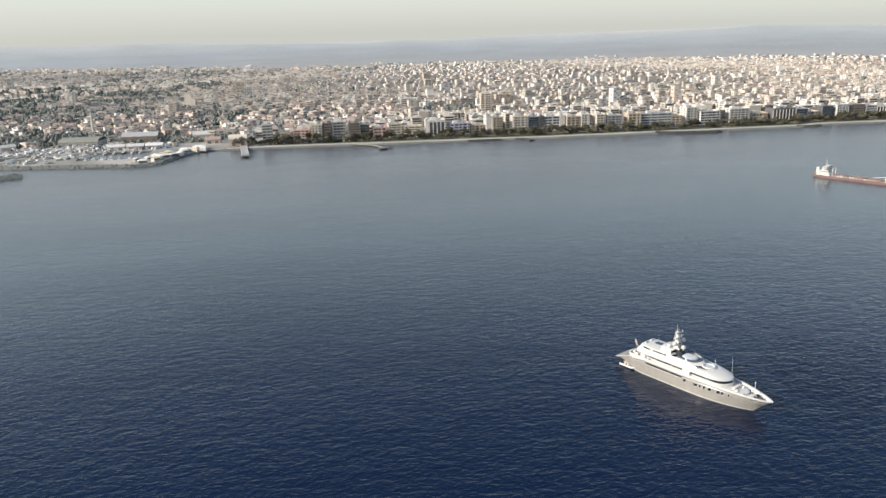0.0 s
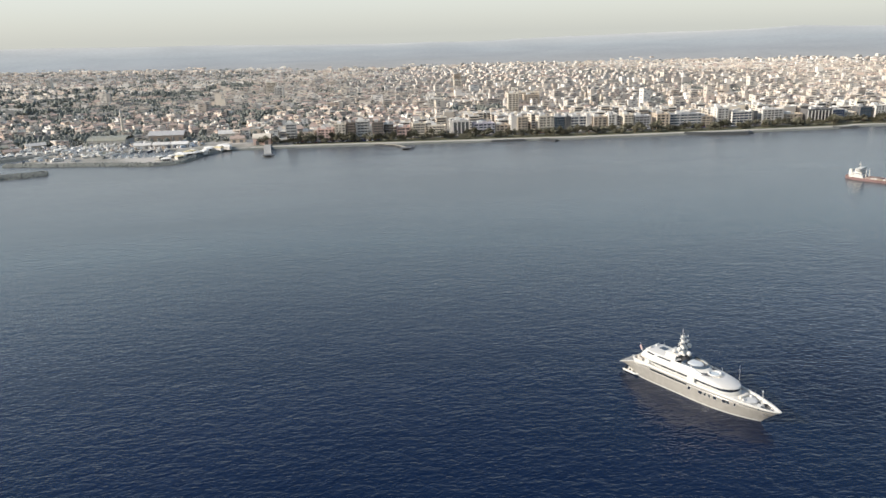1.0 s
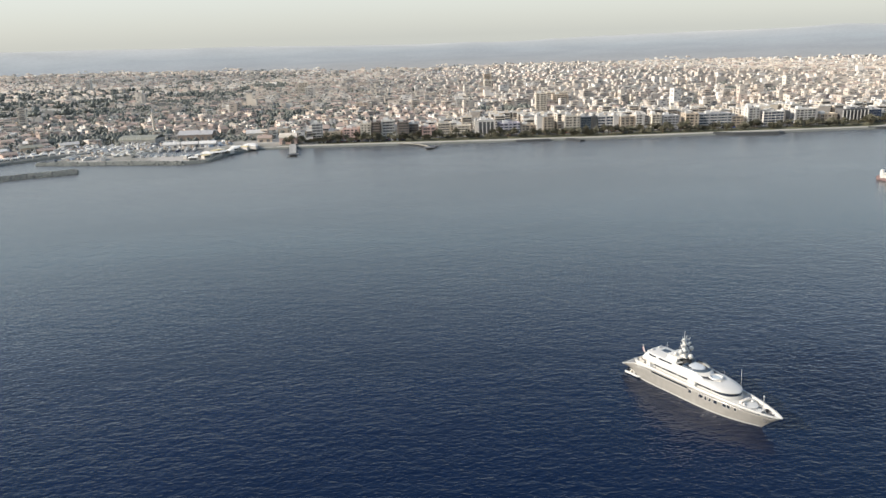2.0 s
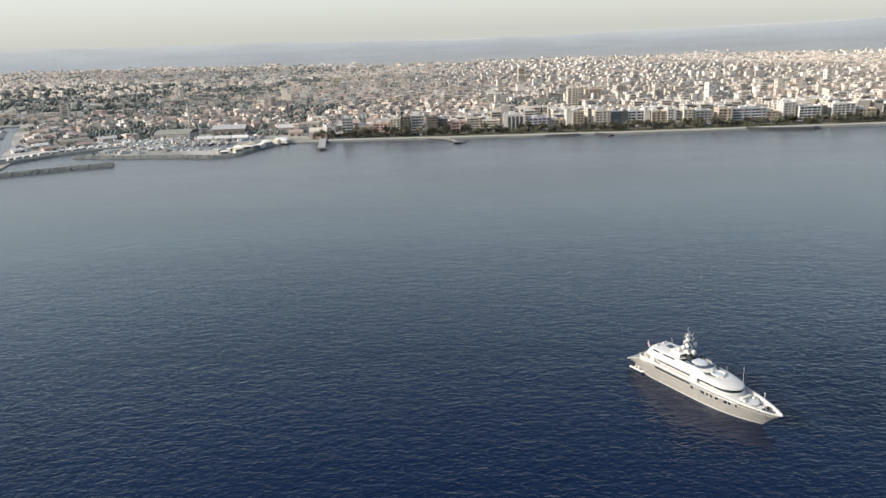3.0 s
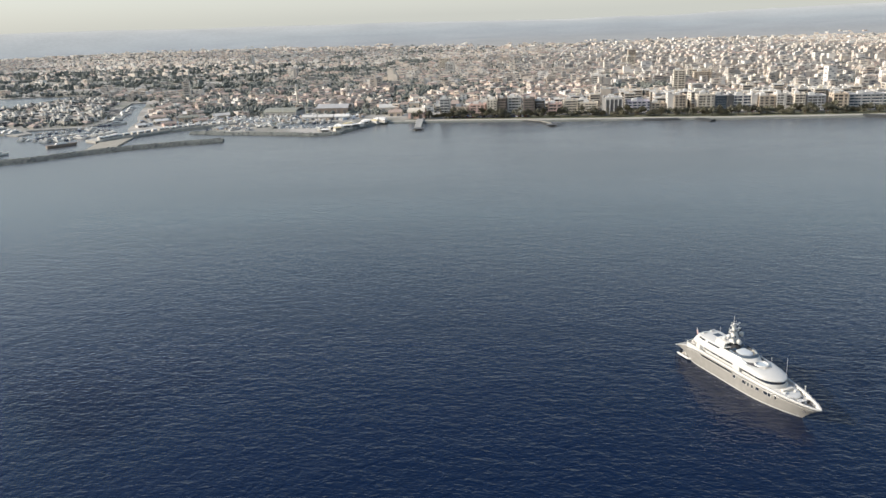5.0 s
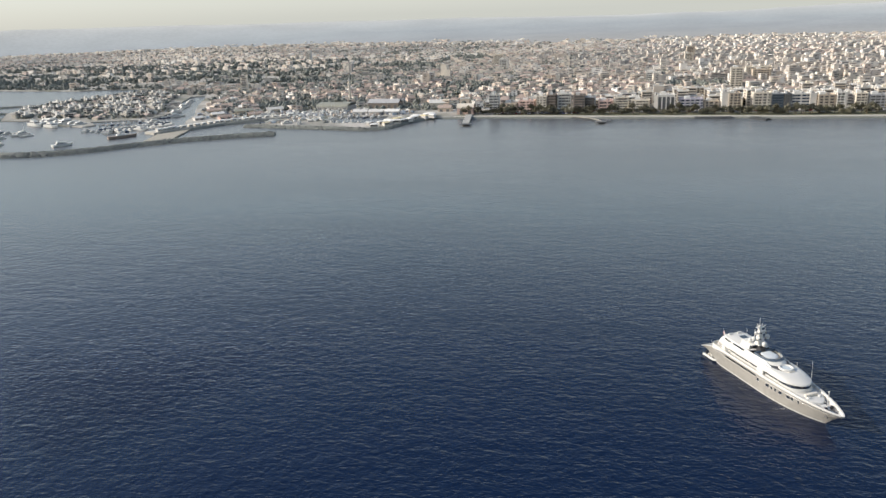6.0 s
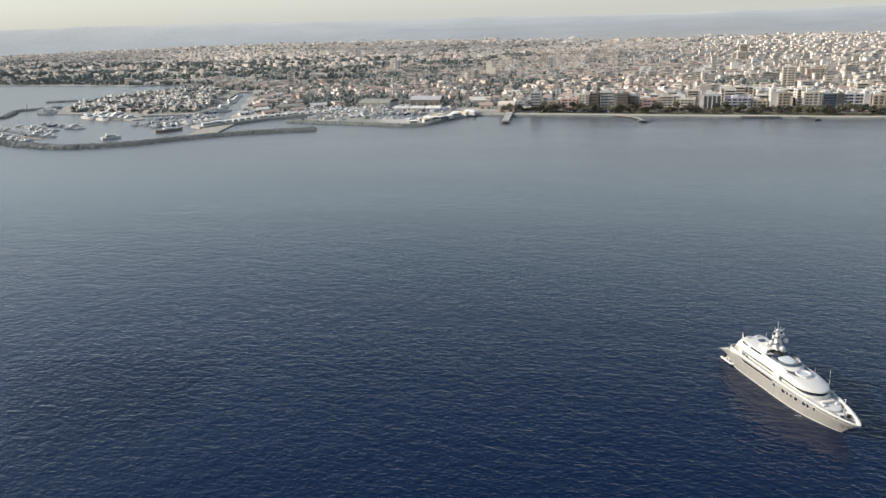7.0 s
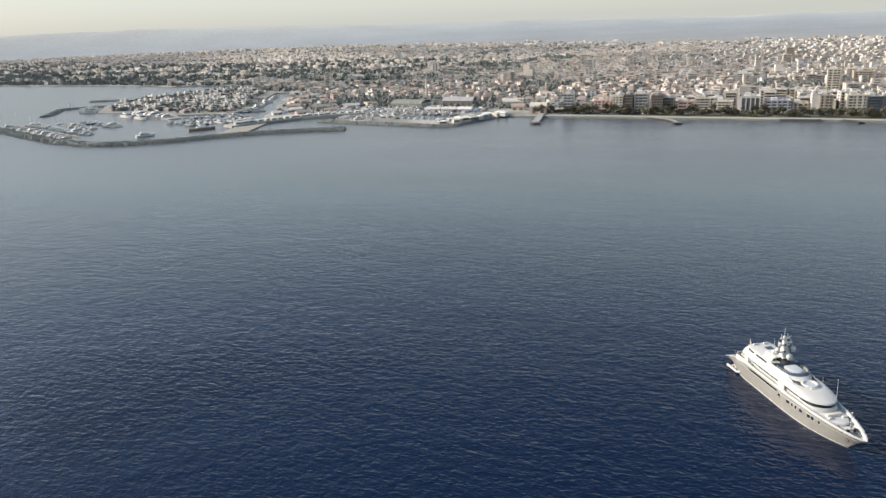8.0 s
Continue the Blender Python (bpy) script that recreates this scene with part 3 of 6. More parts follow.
def wall_ring(levels, thick):
    """A thin upstanding wall round a plan, open inside."""
    outer = [outline(*lv[:4], **lv[4]) for lv in levels]
    inner = []
    for lv in reversed(levels):
        z, x0, x1, half, kw = lv
        inner.append(outline(z, x0 + thick, x1 - thick, half - thick, **kw))
    return Geo().loft(outer + inner + outer[:1], caps=False)


def side_panel(x0, x1, z0, z1, surf, out=0.03, depth=0.12, n=6, sides=(-1, 1), rake=0.0):
    """A glazed strip that follows a surface given as half-breadth(x, z)."""
    g = Geo()
    for sd in sides:
        rings = []
        for k in range(n + 1):
            x = x0 + (x1 - x0) * k / n
            row = []
            for xx, z, o in ((x + rake, z1, out), (x, z0, out), (x, z0, -depth), (x + rake, z1, -depth)):
                row.append((xx, sd * (surf(xx, z) + o), z))
            rings.append(row if sd < 0 else row[::-1])
        g.loft(rings)
    return g


YACHT_AT = pose(98.3, 179.8, 0, 0, 0, -61.1) @ Matrix.Scale(1.03, 4)


def low_profile(ob):
    """Brings the sketched deck heights down to the ship's true, low ones."""
    done = set()
    for o in ob.children_recursive:
        if o.data.name not in done:
            done.add(o.data.name)
            for v in o.data.vertices:
                z = v.co.z
                v.co.z = z * 0.90 if z < 11 else z - 1.10
            o.data.update()


def motor_yacht():
    y = thing("motor_yacht", YACHT_AT, "white three-deck motor yacht with champagne hull at anchor", "yacht")
    # hull skin with the long side-deck openings left out
    vs = [-1, -0.6, -0.2, 0, 0.06, 0.2, 0.35, 0.5, 0.6, 0.70, 0.80, 0.90, 1.0]
    ss = [k / 240 for k in range(12)] + [k / 60 for k in range(3, 55)] + [0.915 + 0.085 * (k / 10) for k in range(0, 11)]
    skin, band = Geo(), Geo()
    for sd in (-1, 1):
        grid = [[hull_at(s, v) for s in ss] for v in vs]
        rows = [[(x, sd * yy, z) for x, yy, z in r] for r in grid]
        for i in range(len(vs) - 1):
            for k in range(len(ss) - 1):
                xm = grid[i][k][0]
                if i == 9 and -14.4 < xm < -1.4:
                    continue
                q = [rows[i][k], rows[i][k + 1], rows[i + 1][k + 1], rows[i + 1][k]]
                (band if i >= 10 and xm > -19.5 else skin).add(q if sd < 0 else q[::-1], [(0, 1, 2, 3)])
    for i in range(len(vs) - 1):
        a, b = hull_at(0, vs[i]), hull_at(0, vs[i + 1])
        skin.add([(a[0], a[1], a[2]), (a[0], -a[1], a[2]), (b[0], -b[1], b[2]), (b[0], b[1], b[2])], [(0, 1, 2, 3)])
    hull = part("hull", skin.weld(), CHAMPAGNE, y, "champagne painted steel hull", smooth=True)
    bulwark = part("bulwark", band.weld(), WHITE, y, "white upper band of the topsides", smooth=True)
    for o in (hull, bulwark):
        md = o.modifiers.new("plate", "SOLIDIFY")
        md.thickness, md.offset = 0.14, -1
    # white rail along the top edge
    for sd in (-1, 1):
        g = Geo()
        rings = []
        for k in range(81):
            x, w, z = hull_at(k / 80, 1.0)
            w = max(w, 0.03)
            rings.append([(x, sd * (w + 0.06), z), (x, sd * (w + 0.06), z + 0.12), (x, sd * max(w - 0.32, 0), z + 0.12), (x, sd * max(w - 0.32, 0), z)])
        g.loft(rings)
        part("cap_rail", g, WHITE, y, smooth=True)
    part("boot_stripe", side_panel(-22, 18.2, 0.18, 0.42, hull_half, 0.02, 0.05, 40), WHITE, hull, "thin white boot stripe")
    # hull windows, in two groups
    for x, w in ((2.5, 1.25), (4.3, 0.6), (5.6, 0.6), (7.0, 1.05), (9.5, 1.1), (10.75, 0.8), (12.7, 0.5), (-0.8, 0.9)):
        for sd in (-1, 1):
            win = part("window", side_panel(x, x + w, 3.35, 4.35, hull_half, 0.03, 0.1, 3, (sd,), 0.12), GLASS, hull, "dark hull window")
            part("frame", side_panel(x - 0.08, x + w + 0.08, 3.27, 4.43, hull_half, 0.015, 0.1, 3, (sd,), 0.12), WHITE, win)
    for sd in (-1, 1):
        part("anchor", Geo().box(20.6, sd * 1.85, 3.3, 0.9, 0.25, 0.5).tube((20.6, sd * 1.7, 3.7), (20.6, sd * 1.95, 3.0), 0.1), DARK_STONE, hull, "stowed anchor in its pocket")
    # decks
    def deck(z, x0, x1, inset, n=60):
        g = Geo()
        ring = []
        for k in range(n + 1):
            x = x0 + (x1 - x0) * k / n
            ring.append((x, max(0.03, hull_half(x, min(z, sheer(x) * 0.98)) - inset)))
        top = [(x, w, z) for x, w in ring] + [(x, -w, z) for x, w in reversed(ring)]
        return g.loft([[(a, b, c - 0.18) for a, b, c in top], top])
    part("main_deck", deck(1.7, -24.4, 3, 0.15), PALE_DECK, y, "pale main deck")
    part("upper_deck", deck(5.25, -17.5, 14, 0.14), PALE_DECK, y, "pale upper deck")
    part("foredeck", deck(4.55, 11.5, 22.9, 0.16), PALE_DECK, y, "pale foredeck behind high bulwarks")
    coach = Geo().loft([outline(4.5, 9.0, 17.2, 3.6, power=2.2, begin=0.2), outline(5.25, 9.0, 17.0, 3.5, power=2.2, begin=0.2), outline(5.4, 9.0, 16.4, 3.2, power=2.2, begin=0.2)])
    part("coachroof", coach, WHITE, y, "white raised foredeck roof", smooth=True)
    overhang = Geo().loft([outline(5.05, -20.6, -12, 4.25, power=9, begin=0.9, aft=0.8), outline(5.35, -20.8, -12, 4.35, power=9, begin=0.9, aft=0.8)])
    part("deck_overhang", overhang, WHITE, y, smooth=True)
    part("aft_bulwark", wall_ring([(5.35, -20.8, -13, 4.36, dict(power=9, begin=0.95, aft=0.8)), (6.2, -20.6, -13, 4.3, dict(power=9, begin=0.95, aft=0.8))], 0.16), WHITE, y, smooth=True)
    # main deck house behind the side openings
    house = part("deckhouse", Geo().loft([outline(1.65, -16, 3, 3.35, power=6), outline(5.1, -15.6, 3, 3.3, power=6)]), WHITE, y, "white main-deck house", smooth=True)
    for sd in (-1, 1):
        for k in range(3):
            part("window", rounded(Geo().box(-12.4 + k * 4.3, sd * 3.34, 2.9, 4.2, 0.08, 2.0), 0.02), GLASS, house, "dark saloon window")
    part("aft_door", rounded(Geo().box(-16.05, 0, 2.65, 0.1, 3.6, 2.1), 0.02), GLASS, house, "dark glass aft doors")
    # upper house: white sill, glazed band, white shoulder above
    kw = dict(power=3.6, begin=0.80, aft=0.93)
    part("house_sill", Geo().loft([outline(5.3, -14.2, 12.2, 3.66, **kw), outline(6.42, -14.2, 11.9, 3.56, **kw)]), WHITE, y, smooth=True)
    band = part("bridge_glazing", Geo().loft([outline(6.40, -14.1, 11.7, 3.5, **kw), outline(7.30, -13.9, 10.9, 3.4, **kw)]), GLASS, y, "dark wrap-round bridge windows", smooth=True)
    for k in range(4):
        x = -11.0 + k * 5.6
        for sd in (-1, 1):
            w = [p for p in outline(6.8, -14.0, 11.4, 3.47, **kw)[:23]]
            yy = np.interp(x, [p[0] for p in w], [p[1] for p in w])
            part("mullion", Geo().box(x, sd * yy, 6.22, 0.16, 0.12, 1.1), WHITE, band)
    for k in range(5):
        a = -2.2 + k * 1.1
        w = [p for p in outline(6.8, -14.0, 11.35, 3.47, **kw)[:23]]
        xx = np.interp(abs(a), [p[1] for p in w[::-1]], [p[0] for p in w[::-1]])
        part("mullion", Geo().box(xx, a, 6.22, 0.14, 0.10, 1.1), BLACK, band)
    kw2 = dict(power=3.2, begin=0.76, aft=0.92)
    part("shoulder", Geo().loft([outline(7.25, -17.3, 11.3, 3.85, **kw2), outline(7.3, -17.6, 11.9, 4.06, **kw2), outline(7.62, -17.7, 11.75, 4.10, **kw2), outline(7.95, -17.7, 10.9, 4.02, **kw2), outline(8.3, -17.7, 9.6, 3.85, **kw2), outline(8.6, -17.6, 8.2, 3.66, **kw2), outline(8.75, -17.5, 7.2, 3.5, **kw2)]), WHITE, y, "broad white rounded deckhouse roof", smooth=True)
    for sd in (-1, 1):
        part("wing_pillar", rounded(Geo().box(-0.1, sd * 3.95, 5.7, 2.6, 0.75, 1.75), 0.18, 2), WHITE, y, smooth=True)
    # sun deck
    part("sun_deck", Geo().loft([outline(8.72, -17.2, 3.0, 3.35, power=3, begin=0.6), outline(8.80, -17.2, 3.0, 3.35, power=3, begin=0.6)]), PALE_DECK, y, "pale sun deck")
    kw3 = dict(power=3.0, begin=0.62, aft=0.86)
    sb = part("sun_deck_bulwark", wall_ring([(8.6, -17.6, 3.6, 3.8, kw3), (9.2, -17.3, 3.1, 3.6, kw3), (9.85, -16.6, 2.2, 3.3, kw3)], 0.2), WHITE, y, smooth=True)

    def sun_half(x, z):
        w = outline(z, -17.3, 3.1, 3.6 - (z - 9.2) * 0.46, **kw3)[:23]
        return float(np.interp(x, [p[0] for p in w], [p[1] for p in w]))
    for sd in (-1, 1):
        part("opening", side_panel(-12.2, -7.6, 9.2, 9.62, sun_half, 0.03, 0.1, 8, (sd,), 0.2), GLASS, sb, "dark slot in the sun-deck bulwark")
        part("opening", side_panel(-16.0, -13.2, 9.2, 9.6, sun_half, 0.03, 0.1, 6, (sd,), 0.2), GLASS, sb, "dark slot in the sun-deck bulwark")
    part("windscreen", wall_ring([(9.82, -4.0, 2.15, 3.2, dict(power=3.0, begin=0.3, aft=0.98)), (10.35, -4.4, 1.5, 3.0, dict(power=3.0, begin=0.3, aft=0.98))], 0.06), GREY_GLASS, y, "dark sun-deck windscreen", smooth=True)
    # spa pool forward of the windscreen
    # the well's shade, painted as a near-black slab on the roof
    part("spa_recess", Geo().loft([outline(8.74, -0.5, 6.2, 2.9, power=2.4, begin=0.25, aft=0.95), outline(8.96, -0.5, 6.1, 2.8, power=2.4, begin=0.25, aft=0.95)]), mat("dark_well_floor", (0.06, 0.06, 0.062), 0.6, vary=0.2), y, "dark slab standing for the shaded well round the spa pool")
    spa = part("spa_pool", Geo().ring((4.4, 0, 9.02), 1.6, 0.34), WHITE, y, "round white spa pool", smooth=True)
    part("pool_water", Geo().tube((4.4, 0, 8.9), (4.4, 0, 9.02), 1.4, n=24), mat("spa_water", (0.52, 0.57, 0.58), 0.15), spa)
    part("sunpad", rounded(Geo().box(6.25, 0, 8.72, 0.6, 2.0, 0.25), 0.1, 2), CUSHION, y, smooth=True)
    # radar arch and mast
    arch = part("radar_arch", rounded(Geo().box(-8.2, 0, 11.1, 4.4, 4.8, 0.35), 0.12, 2), WHITE, y, "white radar arch", smooth=True)
    for sd in (-1, 1):
        part("arch_leg", Geo().loft([[(-10.4, sd * 3.3, 9.3), (-6.4, sd * 3.3, 9.3), (-6.4, sd * 2.9, 9.3), (-10.4, sd * 2.9, 9.3)][::sd], [(-9.8, sd * 2.5, 11.2), (-6.6, sd * 2.5, 11.2), (-6.6, sd * 2.1, 11.2), (-9.8, sd * 2.1, 11.2)][::sd]]), WHITE, arch)
    part("funnel", Geo().loft([outline(8.8, -7.6, -3.4, 1.3, power=3), outline(11.0, -7.6, -4.2, 1.05, power=3)]), BLACK, y, "black exhaust casing under the arch", smooth=True)

    def shifted(g):
        g.v = [(a + 2.2, b, c) for a, b, c in g.v]
        return g

    mast = part("mast", shifted(Geo().loft([[(-9.2, -0.9, 11.3), (-7.2, -0.9, 11.3), (-7.2, 0.9, 11.3), (-9.2, 0.9, 11.3)], [(-9.0, -0.5, 14.2), (-7.9, -0.5, 14.2), (-7.9, 0.5, 14.2), (-9.0, 0.5, 14.2)], [(-9.0, -0.25, 16.6), (-8.5, -0.25, 16.6), (-8.5, 0.25, 16.6), (-9.0, 0.25, 16.6)]]).tube((-8.8, 0, 16.5), (-8.8, 0, 18.7), 0.07, 0.03, 6)), WHITE, y, "white stepped radar mast")
    for z, w, x in ((12.7, 5.2, -8.0), (14.4, 3.6, -8.2), (16.0, 2.4, -8.6)):
        part("crosstree", shifted(rounded(Geo().box(x, 0, z, 0.55, w, 0.2), 0.05)), WHITE, mast)
    for c, r in (((-8.0, -2.1, 13.45), 0.62), ((-8.0, 2.1, 13.45), 0.62), ((-6.4, 0.0, 12.1), 0.68), ((-10.2, 1.5, 11.9), 0.58), ((-10.2, -1.5, 11.9), 0.58), ((-8.2, 1.4, 14.95), 0.38), ((-8.2, -1.4, 14.95), 0.38)):
        part("radome", shifted(Geo().ball(c, r, low=-0.8).tube((c[0], c[1], c[2] - r * 1.1), (c[0], c[1], c[2] - r * 0.5), r * 0.4)), WHITE, mast, "white satellite dome", smooth=True)
    part("radar_scanner", shifted(rounded(Geo().box(-7.4, 0, 15.4, 0.25, 2.2, 0.22), 0.05)), WHITE, mast)
    part("radar_scanner", shifted(rounded(Geo().box(-7.3, 0.3, 16.9, 0.2, 1.6, 0.18, 0.5), 0.05)), WHITE, mast)
    for x, yy, z, ln in ((-9.4, 0.9, 12.9, 1.5), (-9.4, -0.9, 12.9, 1.5), (-8.6, 1.6, 14.6, 1.2), (-8.6, -1.6, 14.6, 1.2), (-8.8, 0.8, 16.2, 1.0), (-8.8, -0.8, 16.2, 1.0)):
        part("mast_aerial", shifted(Geo().tube((x, yy, z), (x, yy, z + ln), 0.06, 0.04, 5)), WHITE, mast)
    for z in (13.1, 14.9):
        part("floodlight", shifted(rounded(Geo().box(-7.15, 0.75, z, 0.4, 0.35, 0.35), 0.05)), BLACK, mast)
        part("floodlight", shifted(rounded(Geo().box(-7.15, -0.75, z, 0.4, 0.35, 0.35), 0.05)), BLACK, mast)
    part("mast_ladder", shifted(Geo().tube((-9.5, -0.25, 11.3), (-9.1, -0.2, 16.3), 0.04, n=4).tube((-9.5, 0.25, 11.3), (-9.1, 0.2, 16.3), 0.04, n=4)), STEEL, mast)
    # aerials and staffs
    for x, yy, z, h in ((9.8, 3.0, 7.3, 5.4), (4.4, 3.3, 8.3, 2.0), (-15.0, 3.2, 9.7, 2.0)):
        part("whip_aerial", Geo().tube((x, yy, z), (x - 0.15, yy, z + h), 0.045, 0.02, 6), WHITE, y)
    part("jackstaff", Geo().tube((18.4, 0.3, 4.5), (18.4, 0.3, 9.2), 0.11, 0.06, 6).ball((18.4, 0.3, 9.2), 0.2, n=8, m=4), WHITE, y)
    staff = part("ensign_staff", Geo().tube((-20.7, 0.8, 6.0), (-21.9, 0.8, 9.0), 0.07, 0.04, 6), WHITE, y)
    fl = Geo()
    fl.loft([[(-21.1 - k * 0.1, 0.8 + 0.12 * math.sin(k * 1.3) + t, 7.4 - k * 0.28) for t in (0.0, 0.02)] + [(-21.75 - k * 0.1, 0.8 + 0.12 * math.sin(k * 1.3) + t, 8.7 - k * 0.22) for t in (0.02, 0.0)] for k in range(4)])
    part("ensign", fl, RED, staff, "limp faded red ensign")
    # foredeck gear
    for yy in (-0.9, 0.9):
        part("windlass", Geo().tube((19.2, yy, 4.55), (19.2, yy, 5.3), 0.32).tube((19.2, yy - 0.5, 5.0), (19.2, yy + 0.5, 5.0), 0.22), BLACK, y, "dark anchor windlass", smooth=True)
    for x, yy in ((16.4, -2.4), (16.4, 2.4), (20.8, -0.8), (20.8, 0.9), (14.0, -3.2), (14.0, 3.2)):
        part("bollard", Geo().tube((x - 0.25, yy, 4.75), (x + 0.25, yy, 4.75), 0.1).tube((x - 0.25, yy, 4.55), (x - 0.25, yy, 5.0), 0.12).tube((x + 0.25, yy, 4.55), (x + 0.25, yy, 5.0), 0.12), STEEL, y)
    for x, yy in ((18.6, 1.7), (20.0, -1.2), (17.0, 1.1), (19.9, 1.2)):
        part("rope_coil", Geo().ring((x, yy, 4.66), 0.38, 0.13), DARK_STONE, y, "dark coiled mooring rope", smooth=True)
    for yy in (-0.45, 0.45):
        part("anchor_chain", Geo().tube((19.3, yy, 4.72), (21.6, yy * 0.8, 4.72), 0.09, n=6), BLACK, y)
    for sd in (-1, 1):
        for k in range(7):
            x = 13.2 + k * 1.35
            w = hull_half(x, sheer(x) * 0.98) - 0.12
            part("stanchion", Geo().tube((x, sd * w, sheer(x)), (x, sd * w, sheer(x) + 0.75), 0.035, n=5), STEEL, y)
    part("hatch", rounded(Geo().box(17.9, 0, 4.55, 1.4, 1.6, 0.3), 0.06), WHITE, y)
    part("chain_plate", rounded(Geo().box(20.2, 0, 4.56, 2.6, 1.1, 0.06), 0.02), STEEL, y, "grey chain plate")
    part("tender_cradle", rounded(Geo().box(18.0, -1.7, 4.55, 2.4, 0.9, 0.5), 0.1), GREY_GLASS, y, "grey covered deck boat")
    part("seat", rounded(Geo().box(13.4, 0, 5.35, 0.9, 3.6, 0.75), 0.12, 2), CUSHION, y, "curved cream seat under the bridge", smooth=True)
    for yy in (-1.6, 1.7):
        part("locker", rounded(Geo().box(14.4, yy, 5.3, 0.7, 0.8, 0.55), 0.08), WHITE, y)
    # aft decks
    part("table", rounded(Geo().box(-18.6, 0, 5.35, 1.5, 2.8, 0.75), 0.06), TEAK, y, "teak aft-deck table")
    for x, yy, sx, sy in ((-19.9, 0, 0.8, 4.6), (-18.6, 2.7, 1.8, 0.7), (-18.6, -2.7, 1.8, 0.7)):
        part("sofa", rounded(Geo().box(x, yy, 5.35, sx, sy, 0.75), 0.1, 2), CUSHION, y, smooth=True)
    part("sofa", rounded(Geo().box(-20.6, 0, 1.68, 0.9, 3.4, 0.75), 0.1, 2), CUSHION, y, smooth=True)
    part("cushion", rounded(Geo().box(-19.3, -1.2, 6.1, 0.5, 0.7, 0.25), 0.06), RED, y, "red scatter cushion")
    kw4 = dict(power=5, begin=0.8, aft=0.86)
    part("sun_deck_roof", Geo().loft([outline(9.8, -16.9, -5.6, 3.3, **kw4), outline(9.98, -17.0, -5.5, 3.32, **kw4), outline(10.12, -16.6, -5.8, 3.0, **kw4)]), WHITE, y, "white hardtop over the sun deck", smooth=True)
    screen = mat("pale_tinted_screen", (0.56, 0.58, 0.575), 0.2, vary=0.08)
    part("awning", Geo().loft([outline(9.95, -3.2, 0.5, 1.9, power=2.4, begin=0.35), outline(10.1, -3.4, 0.2, 1.75, power=2.4, begin=0.35), outline(10.2, -3.6, -0.3, 1.3, power=2.4, begin=0.35)]), screen, y, "pale blue-grey canopy ahead of the mast", smooth=True)
    for sd in (-1, 1):
        g = Geo()
        rings = []
        for k in range(9):
            f = k / 8
            x, w, top = -1.0 + 3.4 * f, 2.75 + 0.35 * math.sin(f * 1.9), 10.0 - 1.1 * f
            rings.append([(x, sd * w, 8.75), (x, sd * (w - 0.12), top), (x, sd * (w - 0.24), top), (x, sd * (w - 0.14), 8.75)][::sd])
        part("side_screen", g.loft(rings), screen, y, "raked pale screen beside the spa well", smooth=True)
    roof = bpy.data.objects["sun_deck_roof"]
    # open recess aft of the mast, imitated by a flat grey panel
    part("sunroof", rounded(Geo().box(-12.2, 1.0, 10.1, 4.6, 1.9, 0.06), 0.02), GREY_GLASS, roof, "flat grey panel standing for an open recess in the hardtop")
    part("life_raft", Geo().tube((-16.2, -1.9, 10.3), (-16.2, -0.7, 10.3), 0.28, n=10), WHITE, y, "white life-raft canister")
    part("life_raft", Geo().tube((-16.2, 0.9, 10.3), (-16.2, 2.1, 10.3), 0.28, n=10), WHITE, y, "white life-raft canister")
    for sd in (-1, 1):
        g = Geo()
        for k in range(9):
            g.tube((-20.4 + k * 0.9, sd * 4.2, 6.15), (-20.4 + k * 0.9, sd * 4.2, 6.75), 0.03, n=5)
        g.tube((-20.4, sd * 4.2, 6.75), (-13.2, sd * 4.2, 6.75), 0.03, n=5)
        part("railing", g, STEEL, y, "steel rail of the aft deck")
        part("fashion_plate", rounded(Geo().box(-15.2, sd * 4.1, 5.3, 1.6, 0.25, 2.1), 0.08, 2), WHITE, y, smooth=True)
    low_profile(y)
    return y


motor_yacht()


def tender(m):
    t = thing("tender", m, "white inflatable tender with a dark floor alongside the yacht", "boat")
    g = Geo()
    for sd in (-1, 1):
        g.tube((-3.0, sd * 1.0, 0.45), (1.6, sd * 1.0, 0.5), 0.34, n=10)
        g.tube((1.6, sd * 1.0, 0.5), (3.2, sd * 0.05, 0.75), 0.34, 0.26, n=10)
    part("tube", g, WHITE, t, "white inflated collar", smooth=True)
    part("hull", Geo().loft([[(-2.9, -0.8, 0.35), (1.6, -0.8, 0.35), (2.9, 0, 0.55), (1.6, 0.8, 0.35), (-2.9, 0.8, 0.35)], [(-2.9, -0.5, -0.1), (1.3, -0.4, -0.1), (2.3, 0, 0.1), (1.3, 0.4, -0.1), (-2.9, 0.5, -0.1)]][::-1]), DARK_STONE, t)
    part("console", rounded(Geo().box(-0.4, 0, 0.4, 0.7, 0.7, 0.9), 0.08), WHITE, t)
    part("seat", rounded(Geo().box(-1.5, 0, 0.4, 0.6, 1.2, 0.5), 0.08), CUSHION, t)
    part("outboard", rounded(Geo().box(-3.0, 0, 0.3, 0.45, 0.5, 0.9), 0.1), BLACK, t)
    return t


tender(YACHT_AT @ pose(-20.7, -3.1, 0, 0, 0, 0))


